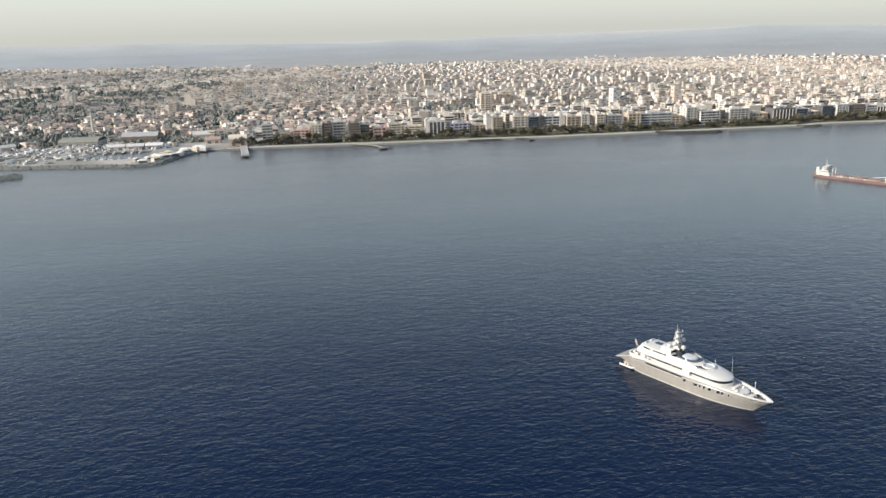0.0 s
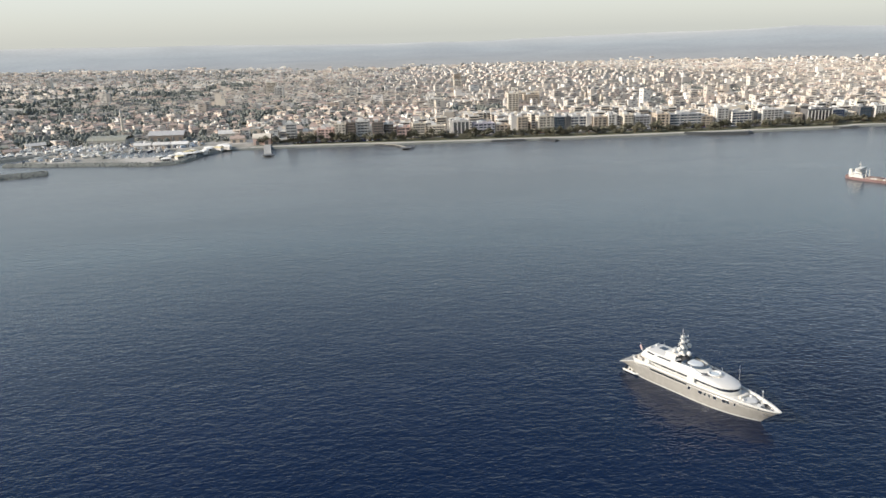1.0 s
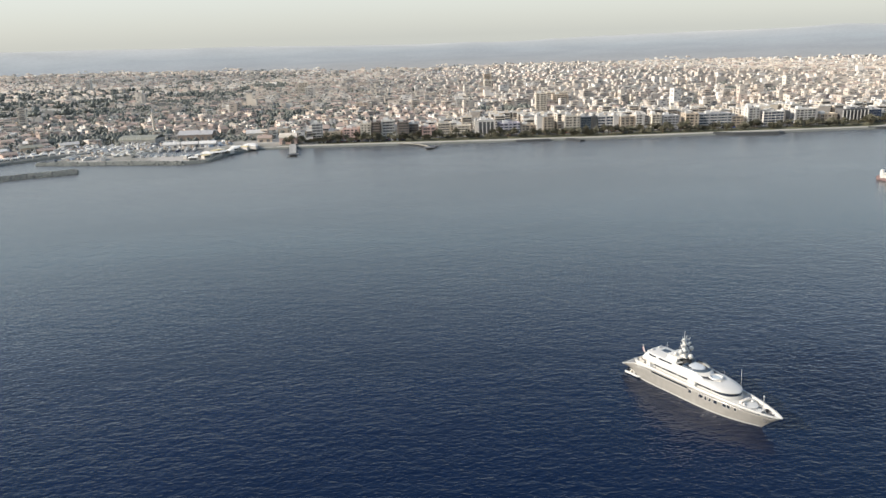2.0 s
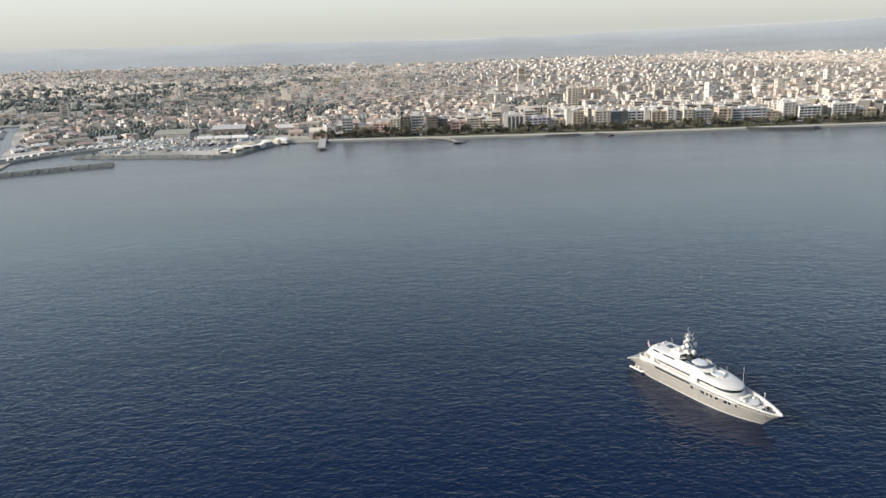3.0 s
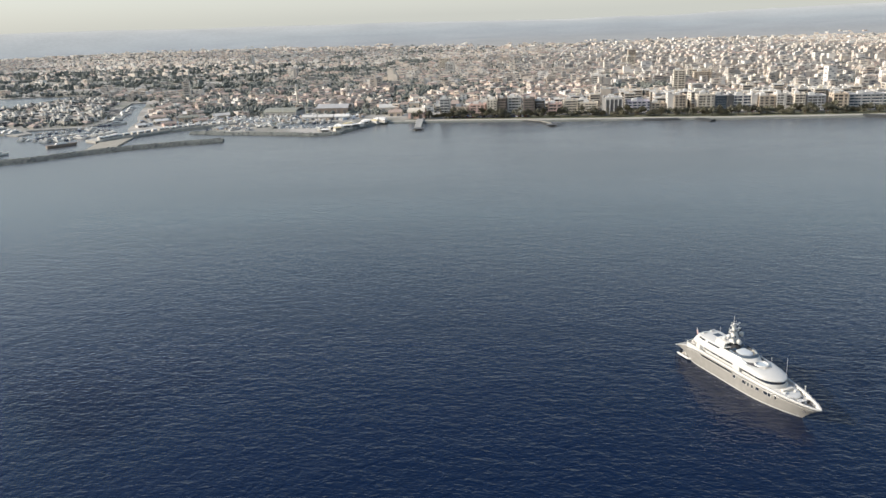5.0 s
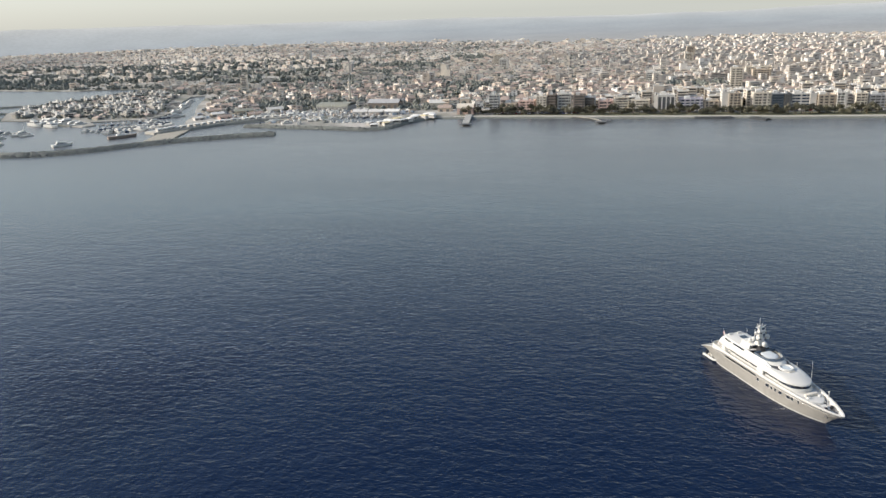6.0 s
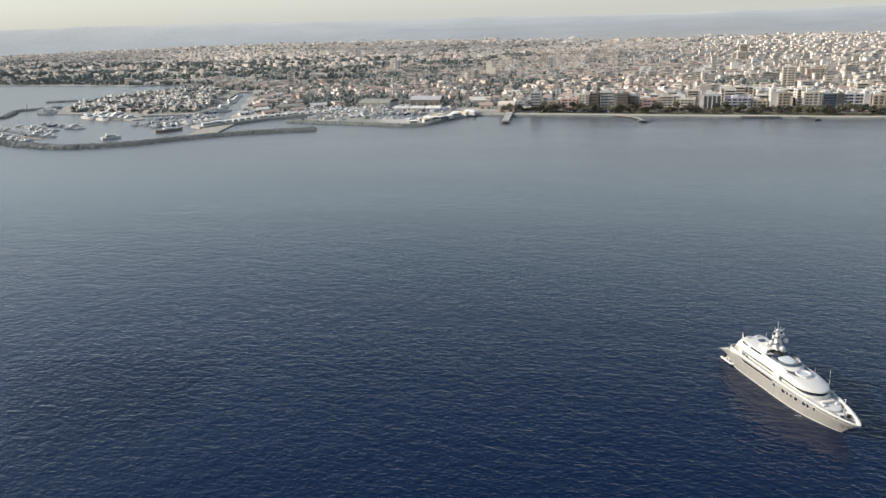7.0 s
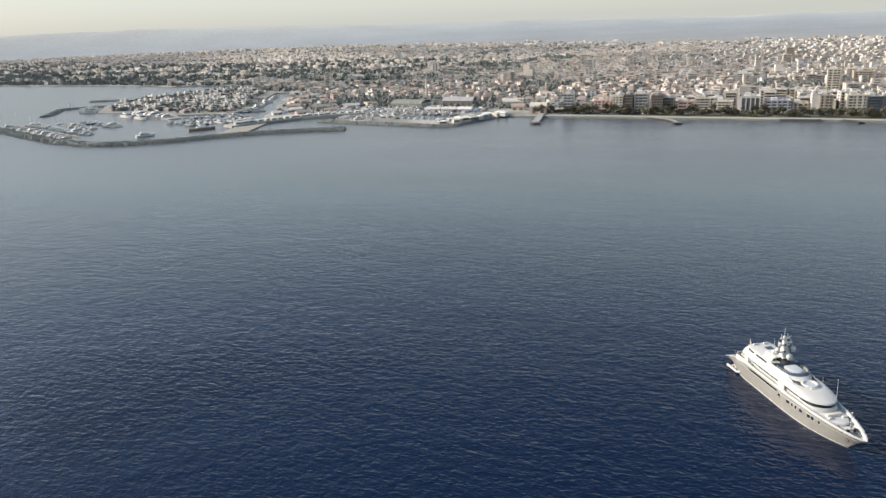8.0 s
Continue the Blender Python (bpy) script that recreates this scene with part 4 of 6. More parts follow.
# ---- cargo ship ----
def cargo_ship():
    c = thing("cargo_ship", pose(348.8, 433.9, -0.6, 0, 0, -57) @ Matrix.Diagonal((0.75, 0.75, 0.52, 1)), "red-hulled cargo ship with a white aft bridge house", "ship")
    L = 96.0

    def half(s, v):
        aft = 0.55 + 0.45 * smooth01(0, 0.12, s)
        fwd = 1.0 if s < 0.8 else max(0.0, 1 - ((s - 0.8) / 0.2) ** 2.2)
        return 6.8 * aft * fwd * (0.9 + 0.1 * v)

    rings = []
    for v, z in ((0, -2.0), (0.3, 0.0), (0.35, 0.6), (1.0, 4.2)):
        r = []
        for k in range(41):
            s = k / 40
            x = -46 + (L + 4 * v) * s
            r.append((x, max(half(s, v), 0.03), z + (2.4 * smooth01(0.86, 0.95, s) + 1.6 * (1 - smooth01(0.0, 0.12, s))) * v))
        rings.append(r + [(a, -b, zz) for a, b, zz in reversed(r)])
    part("hull", Geo().loft(rings), RUST, c, "weathered red hull", smooth=True)
    part("deck", Geo().loft([outline(4.1, -44, 44, 6.2, power=3, begin=0.8, aft=0.7), outline(4.35, -44, 44, 6.2, power=3, begin=0.8, aft=0.7)]), DECK_RED, c, "red painted deck")
    h = part("bridge_house", rounded(Geo().box(-36.5, 0, 4.2, 11.5, 11.0, 3.4), 0.1), WHITE, c, "white stepped bridge house")
    for z, x, sx, sy, dz in ((7.6, -36.2, 8.0, 9.6, 3.0), (10.6, -35.6, 5.4, 8.2, 3.2), (13.8, -35.2, 4.2, 12.6, 2.4)):
        lv = part("bridge_level", rounded(Geo().box(x, 0, z, sx, sy, dz), 0.1), WHITE, h)
        part("window", Geo().box(x, 0, z + dz * 0.5, sx + 0.08, sy * 0.85, 0.6), GREY_GLASS, lv)
        part("window", Geo().box(x, 0, z + dz * 0.5, sx * 0.8, sy + 0.08, 0.6), GREY_GLASS, lv)
    part("funnel", Geo().loft([outline(4.3, -44.6, -41.4, 1.7, power=4), outline(13.4, -44.2, -41.8, 1.3, power=4)]), WHITE, c, smooth=True)
    part("stern_frame", Geo().tube((-42, -4, 4.3), (-41, -4, 9.5), 0.3, 0.2).tube((-42, 4, 4.3), (-41, 4, 9.5), 0.3, 0.2).tube((-41, -4, 9.5), (-41, 4, 9.5), 0.2), WHITE, c, "white stern gantry")
    m = part("mast", Geo().tube((-36, 0, 16), (-36, 0, 24), 0.35, 0.18), WHITE, c)
    part("crosstree", Geo().box(-36, 0, 20.2, 0.4, 5.0, 0.35), WHITE, m)
    part("radar", Geo().box(-35.4, 0, 18.2, 0.5, 3.0, 0.4), WHITE, m)
    for x in (-34.5, -40.0):
        part("lifeboat", Geo().ball((x, -5.6, 8.4), 1.9, 0.8, 0.7), WHITE, c, smooth=True)
    for k in range(4):
        hc = part("hatch_cover", rounded(Geo().box(-23 + k * 14.5, 0, 4.3, 11, 8.6, 1.5), 0.12), DECK_RED, c, "rust-red hatch cover")
        for i in range(5):
            part("rib", Geo().box(-27.4 + k * 14.5 + i * 2.2, 0, 5.8, 0.25, 8.4, 0.15), TEAK, hc)
    for x, h0 in ((22.0, 10.5), (40.0, 9.0)):
        part("deck_crane", Geo().tube((x - 7.2, 0, 4.3), (x - 7.2, 0, h0), 0.7, 0.55).tube((x - 7.2, 0, h0 - 1), (x - 7.2 - 11, 1.5, 7.0), 0.35, 0.25), WHITE if x < 30 else DECK_RED, c, "pale deck crane")
    clutter_rnd = random.Random(17)
    for k in range(26):
        x = -28 + k * 2.5
        part("deck_gear", rounded(Geo().box(x, clutter_rnd.choice((-5.2, -4.9, 5.0)), 4.3, clutter_rnd.uniform(0.8, 2.2), 1.0, clutter_rnd.uniform(0.8, 2.0)), 0.05), clutter_rnd.choice((WHITE, TEAK, DECK_RED, WHITE)), c)
    for yy in (-4.5, 4.5):
        part("bridge_wing", rounded(Geo().box(-35.2, yy * 1.3, 13.6, 2.2, 3.0, 1.2), 0.08), WHITE, h)
    part("derrick_post", Geo().tube((-29, -3.5, 4.3), (-29, -3.5, 15), 0.4, 0.3).tube((-29, 3.5, 4.3), (-29, 3.5, 15), 0.4, 0.3).tube((-29, -3.5, 14.4), (-29, 3.5, 14.4), 0.3), WHITE, c, "white goalpost derrick")
    part("forecastle_mast", Geo().tube((44, 0, 6.5), (44, 0, 13), 0.25, 0.12), WHITE, c)
    for sd in (-1, 1):
        g = Geo()
        for k in range(28):
            g.tube((-30 + k * 2.6, sd * 6.5, 4.2), (-30 + k * 2.6, sd * 6.5, 5.2), 0.05, n=4)
        g.tube((-30, sd * 6.5, 5.2), (42, sd * 6.5, 5.2), 0.05, n=4)
        part("railing", g, WHITE, c)


cargo_ship()


# ---- trees ----
def leaf_crown(rnd, lobes, count, size):
    """A crown of many small tilted leaf clumps gathered in uneven lobes, with gaps between them."""
    g = Geo()
    for _ in range(count):
        (cx, cy, cz), r = rnd.choice(lobes)
        d = Vector((rnd.gauss(0, 1), rnd.gauss(0, 1), rnd.gauss(0, 0.8))).normalized() * r * rnd.uniform(0.55, 1.08)
        p = Vector((cx, cy, cz)) + d
        a = Vector((rnd.gauss(0, 1), rnd.gauss(0, 1), rnd.gauss(0, 0.6))).normalized()
        b = a.orthogonal().normalized()
        s = size * rnd.uniform(0.6, 1.3)
        g.add([p + a * s, p + b * s * 0.7, p - a * s, p - b * s * 0.7 + Vector((0, 0, s * 0.3))], [(0, 1, 2), (0, 2, 3)])
    return g


def broad_tree(name, seed, h, spread, label, count=330):
    rnd = random.Random(seed)
    t = thing(name, pose(0, 0, 0), label, "tree", "trees of the seafront park")
    g = Geo().tube((0, 0, -0.2), (0.1, 0.05, h * 0.45), h * 0.035, h * 0.022, 7)
    lobes = []
    for k in range(6):
        a = k * 1.05 + rnd.uniform(-0.3, 0.3)
        e = (spread * 0.52 * math.cos(a), spread * 0.52 * math.sin(a), h * rnd.uniform(0.55, 0.78))
        g.tube((0.1, 0.05, h * 0.42), e, h * 0.016, h * 0.006, 5)
        lobes.append((e, spread * rnd.uniform(0.34, 0.5)))
    lobes.append(((0, 0, h * 0.82), spread * 0.42))
    part("trunk", g, BARK, t)
    part("crown", leaf_crown(rnd, lobes, count, spread * 0.15), LEAF, t)
    return t


def palm_tree(seed, h):
    rnd = random.Random(seed)
    t = thing("palm_tree", pose(0, 0, 0), "tall palm with a ragged crown of fronds", "tree", "trees of the seafront park")
    part("trunk", Geo().tube((0, 0, -0.2), (0.25, 0.1, h), 0.26, 0.19, 7), BARK, t)
    g = Geo()
    for k in range(26):
        a = k * 2.4 + rnd.uniform(-0.2, 0.2)
        up = rnd.uniform(-0.5, 0.9)
        ln = rnd.uniform(2.0, 2.9)
        d = Vector((math.cos(a), math.sin(a), 0))
        s = Vector((-d.y, d.x, 0)) * 0.32
        p0 = Vector((0.25, 0.1, h))
        pts = [p0 + d * ln * f + Vector((0, 0, ln * (up * f - 0.75 * f * f))) for f in (0.0, 0.35, 0.7, 1.0)]
        for i in range(3):
            w0, w1 = (0.5, 1.0, 0.8, 0.1)[i], (0.5, 1.0, 0.8, 0.1)[i + 1]
            g.add([pts[i] - s * w0, pts[i] + s * w0, pts[i + 1] + s * w1, pts[i + 1] - s * w1], [(0, 1, 2, 3)])
    part("crown", g, LEAF, t)
    return t


TREES = [broad_tree("park_tree", 31, 7.5, 4.4, "dense dark green park tree"), broad_tree("park_tree", 32, 5.5, 4.2, "low spreading olive-green park tree"), broad_tree("pine_tree", 33, 10.0, 3.4, "tall dark pine with a loose crown"), palm_tree(34, 8.0)]
rnd = random.Random(41)


def shore_y(x):
    return float(np.interp(x, [p[0] for p in SHORE], [p[1] for p in SHORE]))


first = set()
for k in range(300):
    x = -95 + k * 2.42 + rnd.uniform(-2.2, 2.2)
    y = shore_y(x) + rnd.choice((rnd.uniform(9, 14), rnd.uniform(10, 27), rnd.uniform(9, 22)))
    i = rnd.choice((0, 0, 1, 1, 2, 3, 1, 0))
    m = pose(x, y, GZ + 0.1, 0, 0, rnd.uniform(0, 360)) 
    if i not in first:
        first.add(i)
        TREES[i].matrix_world = m
    else:
        ob = copy_thing(TREES[i], m)
        ob.scale = Vector((1, 1, 1)) * rnd.uniform(0.7, 1.15)


# ---- buildings of the seafront ----
def flats(name, x0, x1, yf, depth, top, wall, style, label, glass=None, rz=0.0):
    """One block on the seafront road: body, parapet, roof structures, and its front storey by storey."""
    glass = glass or ROOM_GLASS
    w = x1 - x0
    h = (top - GZ) * 0.87
    rz += 3.5 * math.sin(x0 * 1.7)
    floors = max(2, round(h / 2.6))
    fh = h / floors
    b = thing(name, pose((x0 + x1) / 2, yf + depth / 2, GZ, 0, 0, rz), label, "building", "buildings of the seafront")
    body = part("wall", Geo().box(0, 0, -0.3, w, depth, h + 0.3), wall, b)
    gp = Geo()
    for cx, cy, sx, sy in ((0, -depth / 2, w + 0.3, 0.3), (0, depth / 2, w + 0.3, 0.3), (-w / 2, 0, 0.3, depth - 0.3), (w / 2, 0, 0.3, depth - 0.3)):
        gp.box(cx, cy, h, sx, sy, 0.9)
    part("parapet", gp, wall, b)
    part("stair_head", rounded(Geo().box(-w * 0.15, depth * 0.12, h, min(5, w * 0.35), 4.5, 2.6), 0.06), ROOF, b)
    part("water_tank", Geo().tube((w * 0.25, depth * 0.2, h), (w * 0.25, depth * 0.2, h + 1.7), 0.8, n=10), CONCRETE, b)
    for k in range(floors):
        z = k * fh
        if style == "balcony":
            part("window_band", Geo().box(0, -depth / 2, z + 0.35, w * 0.8, 0.1, fh - 1.0), glass, b)
            part("balcony", rounded(Geo().box(0, -depth / 2 - 0.75, z + fh - 0.25, w * 0.96, 1.6, 0.25).box(0, -depth / 2 - 1.5, z + fh, w * 0.96, 0.1, 0.85 if k < floors - 1 else 0.2), 0.02), wall, b)
        elif style == "slab":
            part("window_band", Geo().box(0, -depth / 2, z + 1.0, w * 0.96, 0.14, fh - 1.3), glass, b)
            part("floor_edge", Geo().box(0, -depth / 2 - 0.1, z - 0.15, w, 0.35, 0.9), PALE if wall is not BROWN_STONE else wall, b)
        elif style == "glass":
            part("glazing", Geo().box(0, -depth / 2, z + 0.12, w * 0.97, 0.22, fh - 0.24), glass, b)
        for i in range(2):
            cy = -depth / 2 + depth * (i + 0.5) / 2
            part("window", Geo().box(-w / 2, cy, z + 1.0, 0.1, depth * 0.12, 1.4), glass, b)
    if style in ("balcony", "slab"):
        # party walls that break the fronts into bays of uneven width
        bays = random.Random(int(x0 * 10))
        at = -w / 2 + 0.2
        while at < w / 2:
            part("party_wall", Geo().box(at, -depth / 2 - (0.8 if style == "balcony" else 0.15), 0, 0.35 if bays.random() < 0.7 else 1.5, 1.6 if style == "balcony" else 0.5, h), wall, b)
            at += bays.uniform(2.6, 5.2)
    if style == "fins":
        part("glazing", Geo().box(0, -depth / 2, 0.4, w * 0.96, 0.16, h - 1.6), glass, b)
        for k in range(max(4, int(w / 3.4)) + 1):
            n = max(4, int(w / 3.4))
            part("fin", Geo().box(-w / 2 + w * k / n, -depth / 2 - 0.35, 0, 0.9, 0.7, h - 0.6), PALE, b)
    if style == "glass":
        for k in range(1, int(w / 3)):
            part("mullion", Geo().box(-w / 2 + 3 * k, -depth / 2 - 0.12, 0, 0.18, 0.14, h), DARK_STONE, b)
    return b


CREAM = mat("cream_render", (0.62, 0.55, 0.45), 0.85, vary=0.12)
PALE = mat("white_render", (0.62, 0.58, 0.52), 0.85, vary=0.10)
TAN = mat("tan_render", (0.52, 0.43, 0.33), 0.85, vary=0.12)
PINK = mat("pink_render", (0.60, 0.43, 0.36), 0.85, vary=0.12)
GREYW = mat("grey_render", (0.40, 0.39, 0.38), 0.85, vary=0.12)
LILAC = mat("lilac_render", (0.47, 0.43, 0.455), 0.85, vary=0.10)

flats("office_block", -69, -59, 756, 14, 20.5, PALE, "slab", "white office block with banded floors")
flats("house", -56, -40, 757, 12, 10.5, TAN, "balcony", "low tan seafront building with balconies")
flats("house", -38, -22, 758, 13, 13.0, PINK, "balcony", "pink seafront building with balconies")
flats("apartment_block", -20, -9.5, 756, 14, 18.2, CREAM, "balcony", "cream apartment block with balconies")
flats("office_block", -9, -0.3, 755, 14, 19.5, BROWN_STONE, "slab", "dark brown office block with bronze glazing", BRONZE_GLASS)
flats("apartment_block", 0.3, 14, 758, 14, 20.5, PALE, "balcony", "white apartment block with balconies")
flats("office_block", 17, 28, 756, 14, 18.4, BROWN_STONE, "slab", "brown stone office block")
flats("office_block", 28.5, 38, 757, 14, 16.2, GREYW, "glass", "grey-brown glass office block", BRONZE_GLASS)
flats("house", 41, 55, 759, 12, 11.5, PINK, "balcony", "low pink building with balconies")
flats("apartment_block", 57, 71, 760, 13, 15.0, CREAM, "balcony", "cream apartment block with open balconies")
flats("house", 73, 91, 757, 12, 12.0, CREAM, "balcony", "low cream building with balconies")
flats("office_block", 95, 98, 752, 20, 16.8, PALE, "plain", "white end wall of the finned office block")
flats("office_block", 98.1, 114, 751, 20, 17.8, PALE, "fins", "white office block with dark glass between tall fins")
flats("house", 119, 140, 752, 14, 13.0, LILAC, "slab", "low lilac building with dark bands", BLUE_GLASS)
flats("house", 142, 155, 756, 12, 10.0, TAN, "balcony", "low tan building behind park trees")
# sunlit flank of the tan tower, given as its own white block
flats("apartment_block", 157, 163, 750, 15, 20.0, PALE, "plain", "sunlit blank end of the tan apartment tower, painted white")
flats("apartment_block", 163.1, 174, 750, 14, 18.8, TAN, "balcony", "tan apartment tower with balconies")
flats("apartment_block", 185, 201, 750, 14, 18.8, CREAM, "balcony", "cream apartment block with balconies")
flats("office_block", 201.5, 212, 749, 14, 17.8, GREYW, "glass", "grey glass office block", GREY_GLASS)
flats("office_block", 212.4, 218, 748, 14, 17.4, DARK_STONE, "glass", "near-black glass office block")
flats("office_block", 218.4, 234, 749, 14, 17.2, PALE, "slab", "white office block with blue glass bands", BLUE_GLASS)
flats("apartment_block", 234.4, 240, 748, 14, 17.5, PALE, "plain", "narrow white blank-walled block")
flats("apartment_block", 241, 256, 747, 14, 16.0, TAN, "balcony", "tan apartment block with deep balconies")
flats("apartment_block", 257, 266, 746, 14, 18.5, PALE, "balcony", "bright white apartment block")
flats("apartment_block", 272, 282, 742, 14, 18.0, CREAM, "balcony", "cream apartment block with balconies")
flats("apartment_block", 283, 300, 742, 14, 16.0, GREYW, "balcony", "grey apartment block with deep balconies")
flats("apartment_block", 306, 319, 740, 14, 17.5, TAN, "balcony", "olive-tan apartment block behind trees")
flats("office_block", 320, 353, 740, 14, 16.5, GREYW, "slab", "long grey office block with banded glazing", GREY_GLASS)
flats("apartment_block", 354, 366, 741, 14, 12.5, TAN, "balcony", "low tan apartment block")
flats("apartment_block", 370, 383, 742, 14, 21.5, PALE, "balcony", "tall white apartment block")
flats("office_block", 385, 407, 739, 14, 16.5, PALE, "slab", "long white office block with grey-blue bands", BLUE_GLASS)
flats("office_block", 407.4, 412, 738, 14, 16.5, DARK_STONE, "glass", "narrow black glass office block")
flats("apartment_block", 418, 442, 740, 14, 18.0, PALE, "balcony", "broad white apartment block")
flats("house", 445, 464, 742, 13, 11.0, TAN, "balcony", "low tan building behind trees")
flats("office_block", 467, 494, 738, 14, 16.0, DARK_STONE, "fins", "dark office block with pale fins")
flats("office_block", 494.5, 508, 738, 14, 15.0, GREYW, "glass", "grey-blue glass office block", BLUE_GLASS)
flats("house", 510, 523, 742, 13, 10.5, CREAM, "balcony", "low cream seafront building")
flats("office_block", 525, 538, 738, 14, 16.5, DARK_STONE, "glass", "dark glass office block", GREY_GLASS)
flats("apartment_block", 541, 555, 738, 14, 18.0, PALE, "balcony", "white striped apartment block")
flats("office_block", 556, 575, 738, 14, 16.8, BROWN_STONE, "slab", "brown stone office block")
flats("office_block", 577, 590, 738, 14, 15.0, GREYW, "slab", "grey office block with banded glazing", GREY_GLASS)
flats("office_block", 591, 608, 738, 14, 15.0, PALE, "fins", "white office block with a blue glass grid", BLUE_GLASS)
flats("office_block", 609, 624, 738, 14, 15.0, GREYW, "glass", "navy blue glass office block", BLUE_GLASS)

# towers and broad blocks that rise out of the town behind
TOWERS = [(198, 941, 14, 24, CREAM, "tall white apartment tower in the town"), (240, 1025, 22, 15, TAN, "broad beige apartment block in the town"), (108, 1040, 19, 13, PALE, "white hall-like block in the town"), (181, 1363, 13, 17, CREAM, "cream apartment tower far in the town"), (193, 1467, 14, 23, TAN, "tall brown apartment tower far in the town"), (244, 1067, 33, 15, CREAM, "long cream hotel block in the town"), (-157, 1440, 19, 20, CREAM, "cream apartment block far in the town"), (-679, 1779, 10, 24, PALE, "slim white tower far out in the plain"), (-132, 1324, 16, 18, PALE, "white apartment block far in the town")]
for tx, ty, tw, th, tone, words in TOWERS:
    flats("apartment_tower", tx - tw / 2, tx + tw / 2, ty, 12, th / 0.87 + GZ, tone, "balcony", words)


# ---- old harbour ----
def shed(name, x, y, sx, sy, h, wall, roof, label, rz=0.0, arched=True):
    b = thing(name, pose(x, y, GZ, 0, 0, rz), label, "building")
    h *= 0.8
    part("wall", Geo().box(0, 0, -0.3, sx, sy, h * 0.65 + 0.3), wall, b)
    g = Geo()
    rings = []
    n = 10 if arched else 2
    for k in range(n + 1):
        a = math.pi * k / n
        rings.append([(sgn * (sx / 2 + 0.4), -math.cos(a) * (sy / 2 + 0.4), h * 0.62 + math.sin(a) * h * 0.38 - t) for sgn in (-1, 1) for t in ((0, 0.25) if sgn < 0 else (0.25, 0))])
    part("roof", g.loft(rings), roof, b)
    for k in range(max(2, int(sx / 7))):
        part("door", Geo().box(-sx / 2 + sx * (k + 0.5) / max(2, int(sx / 7)), -sy / 2 - 0.05, 0, 3.2, 0.12, h * 0.4), DARK_STONE, b)
    return b


shed("warehouse", -248, 792, 38, 24, 10.5, CONCRETE, SHED, "big harbour shed with a grey-green roof", -6)
shed("warehouse", -195, 806, 36, 16, 12.5, BROWN_STONE, GREYW, "brown harbour building with a shallow roof", -3, False)
for k in range(3):
    shed("quay_store", -206 + k * 17.5, 752, 16, 9, 6.6, PALE, ROOF, "long white quayside store with a pale roof", 0, False)
shed("terminal", -91, 747, 17, 13, 13.0, PINK, CREAM, "pink pier building with an arched pale roof", 0, True)
shed("warehouse", -133, 806, 20, 12, 10.5, CREAM, ROOF, "cream building behind the old harbour", 5, False)
shed("warehouse", -118, 770, 14, 10, 8.0, TAN, TILES, "tan harbour house with a tiled roof", 0, False)


for x, y, sx, sy, h, w, r, rz, lab in ((-392, 780, 17, 9, 6.5, TAN, TILES, 30, "tan boatyard house with a tiled roof"), (-372, 750, 14, 9, 6.0, CREAM, ROOF, 40, "cream boatyard house with a pale roof"), (-350, 770, 20, 10, 7.0, TAN, SHED, 25, "tan boatyard shed with a grey-green roof"), (-380, 722, 10, 7, 5.0, PALE, ROOF, 50, "small white harbour office"), (-352, 728, 13, 8, 5.5, PINK, TILES, 45, "pink boatyard house with a tiled roof"), (-326, 748, 16, 9, 6.0, BROWN_STONE, TILES, 38, "brown boatyard shed with a tiled roof"), (-400, 822, 18, 10, 7.5, CREAM, TILES, 20, "cream waterside house with a tiled roof"), (-362, 806, 22, 12, 7.5, GREYW, ROOF, 15, "grey boat store with a pale roof"), (-430, 868, 18, 11, 8.0, PALE, TILES, 25, "white waterside house with a tiled roof"), (-318, 782, 18, 10, 7.0, TAN, ROOF, 30, "tan boat store with a pale roof")):
    shed("boatyard_building", x, y, sx, sy, h, w, r, lab, rz, False)


def pavilion(m, sx, sy, cloth, label):
    p = thing("restaurant_pavilion", m, label, "pavilion", "restaurant pavilions on the mole")
    part("terrace", rounded(Geo().box(0, 0, 0, sx, sy, 0.4), 0.05), PAVING, p)
    part("canopy", Geo().gable(0, 0, 3.1, sx, sy, 0.9, hip=0.5), cloth, p)
    for x in (-sx / 2 + 0.3, sx / 2 - 0.3):
        for y in (-sy / 2 + 0.3, sy / 2 - 0.3):
            part("post", Geo().tube((x, y, 0.3), (x, y, 3.3), 0.12, n=6), WHITE, p)
    part("wall", Geo().box(0, sy * 0.1, 0.4, sx * 0.86, sy * 0.7, 2.7), PALE, p)
    part("window_band", Geo().box(0, -sy * 0.26, 1.2, sx * 0.7, 0.12, 1.3), ROOM_GLASS, p)
    return p


rnd = random.Random(55)
YELLOW = mat("yellow_canvas", (0.62, 0.52, 0.30), 0.9, vary=0.1)
for k in range(20):
    a = (k // 2) / 9
    x, y = -163 + 40 * a + (4 if k % 2 else -4), 662 + 66 * a + (-3 if k % 2 else 4)
    gold = k in (3, 8, 15)
    pavilion(pose(x + rnd.uniform(-4, 4), y + rnd.uniform(-4, 4), GZ + 0.1, 0, 0, rnd.choice((60, 60, 150, 10)) + rnd.uniform(-14, 14)), rnd.uniform(6, 12), rnd.uniform(4.5, 8), YELLOW if gold else CANVAS, "restaurant pavilion with a yellow canvas roof" if gold else "restaurant pavilion with a pale canvas roof")
t = thing("minaret", pose(-262, 880, GZ), "slim pale tower rising over the old town", "tower")
part("shaft", Geo().tube((0, 0, 0), (0, 0, 24), 1.5, 1.2, 10), CREAM, t)
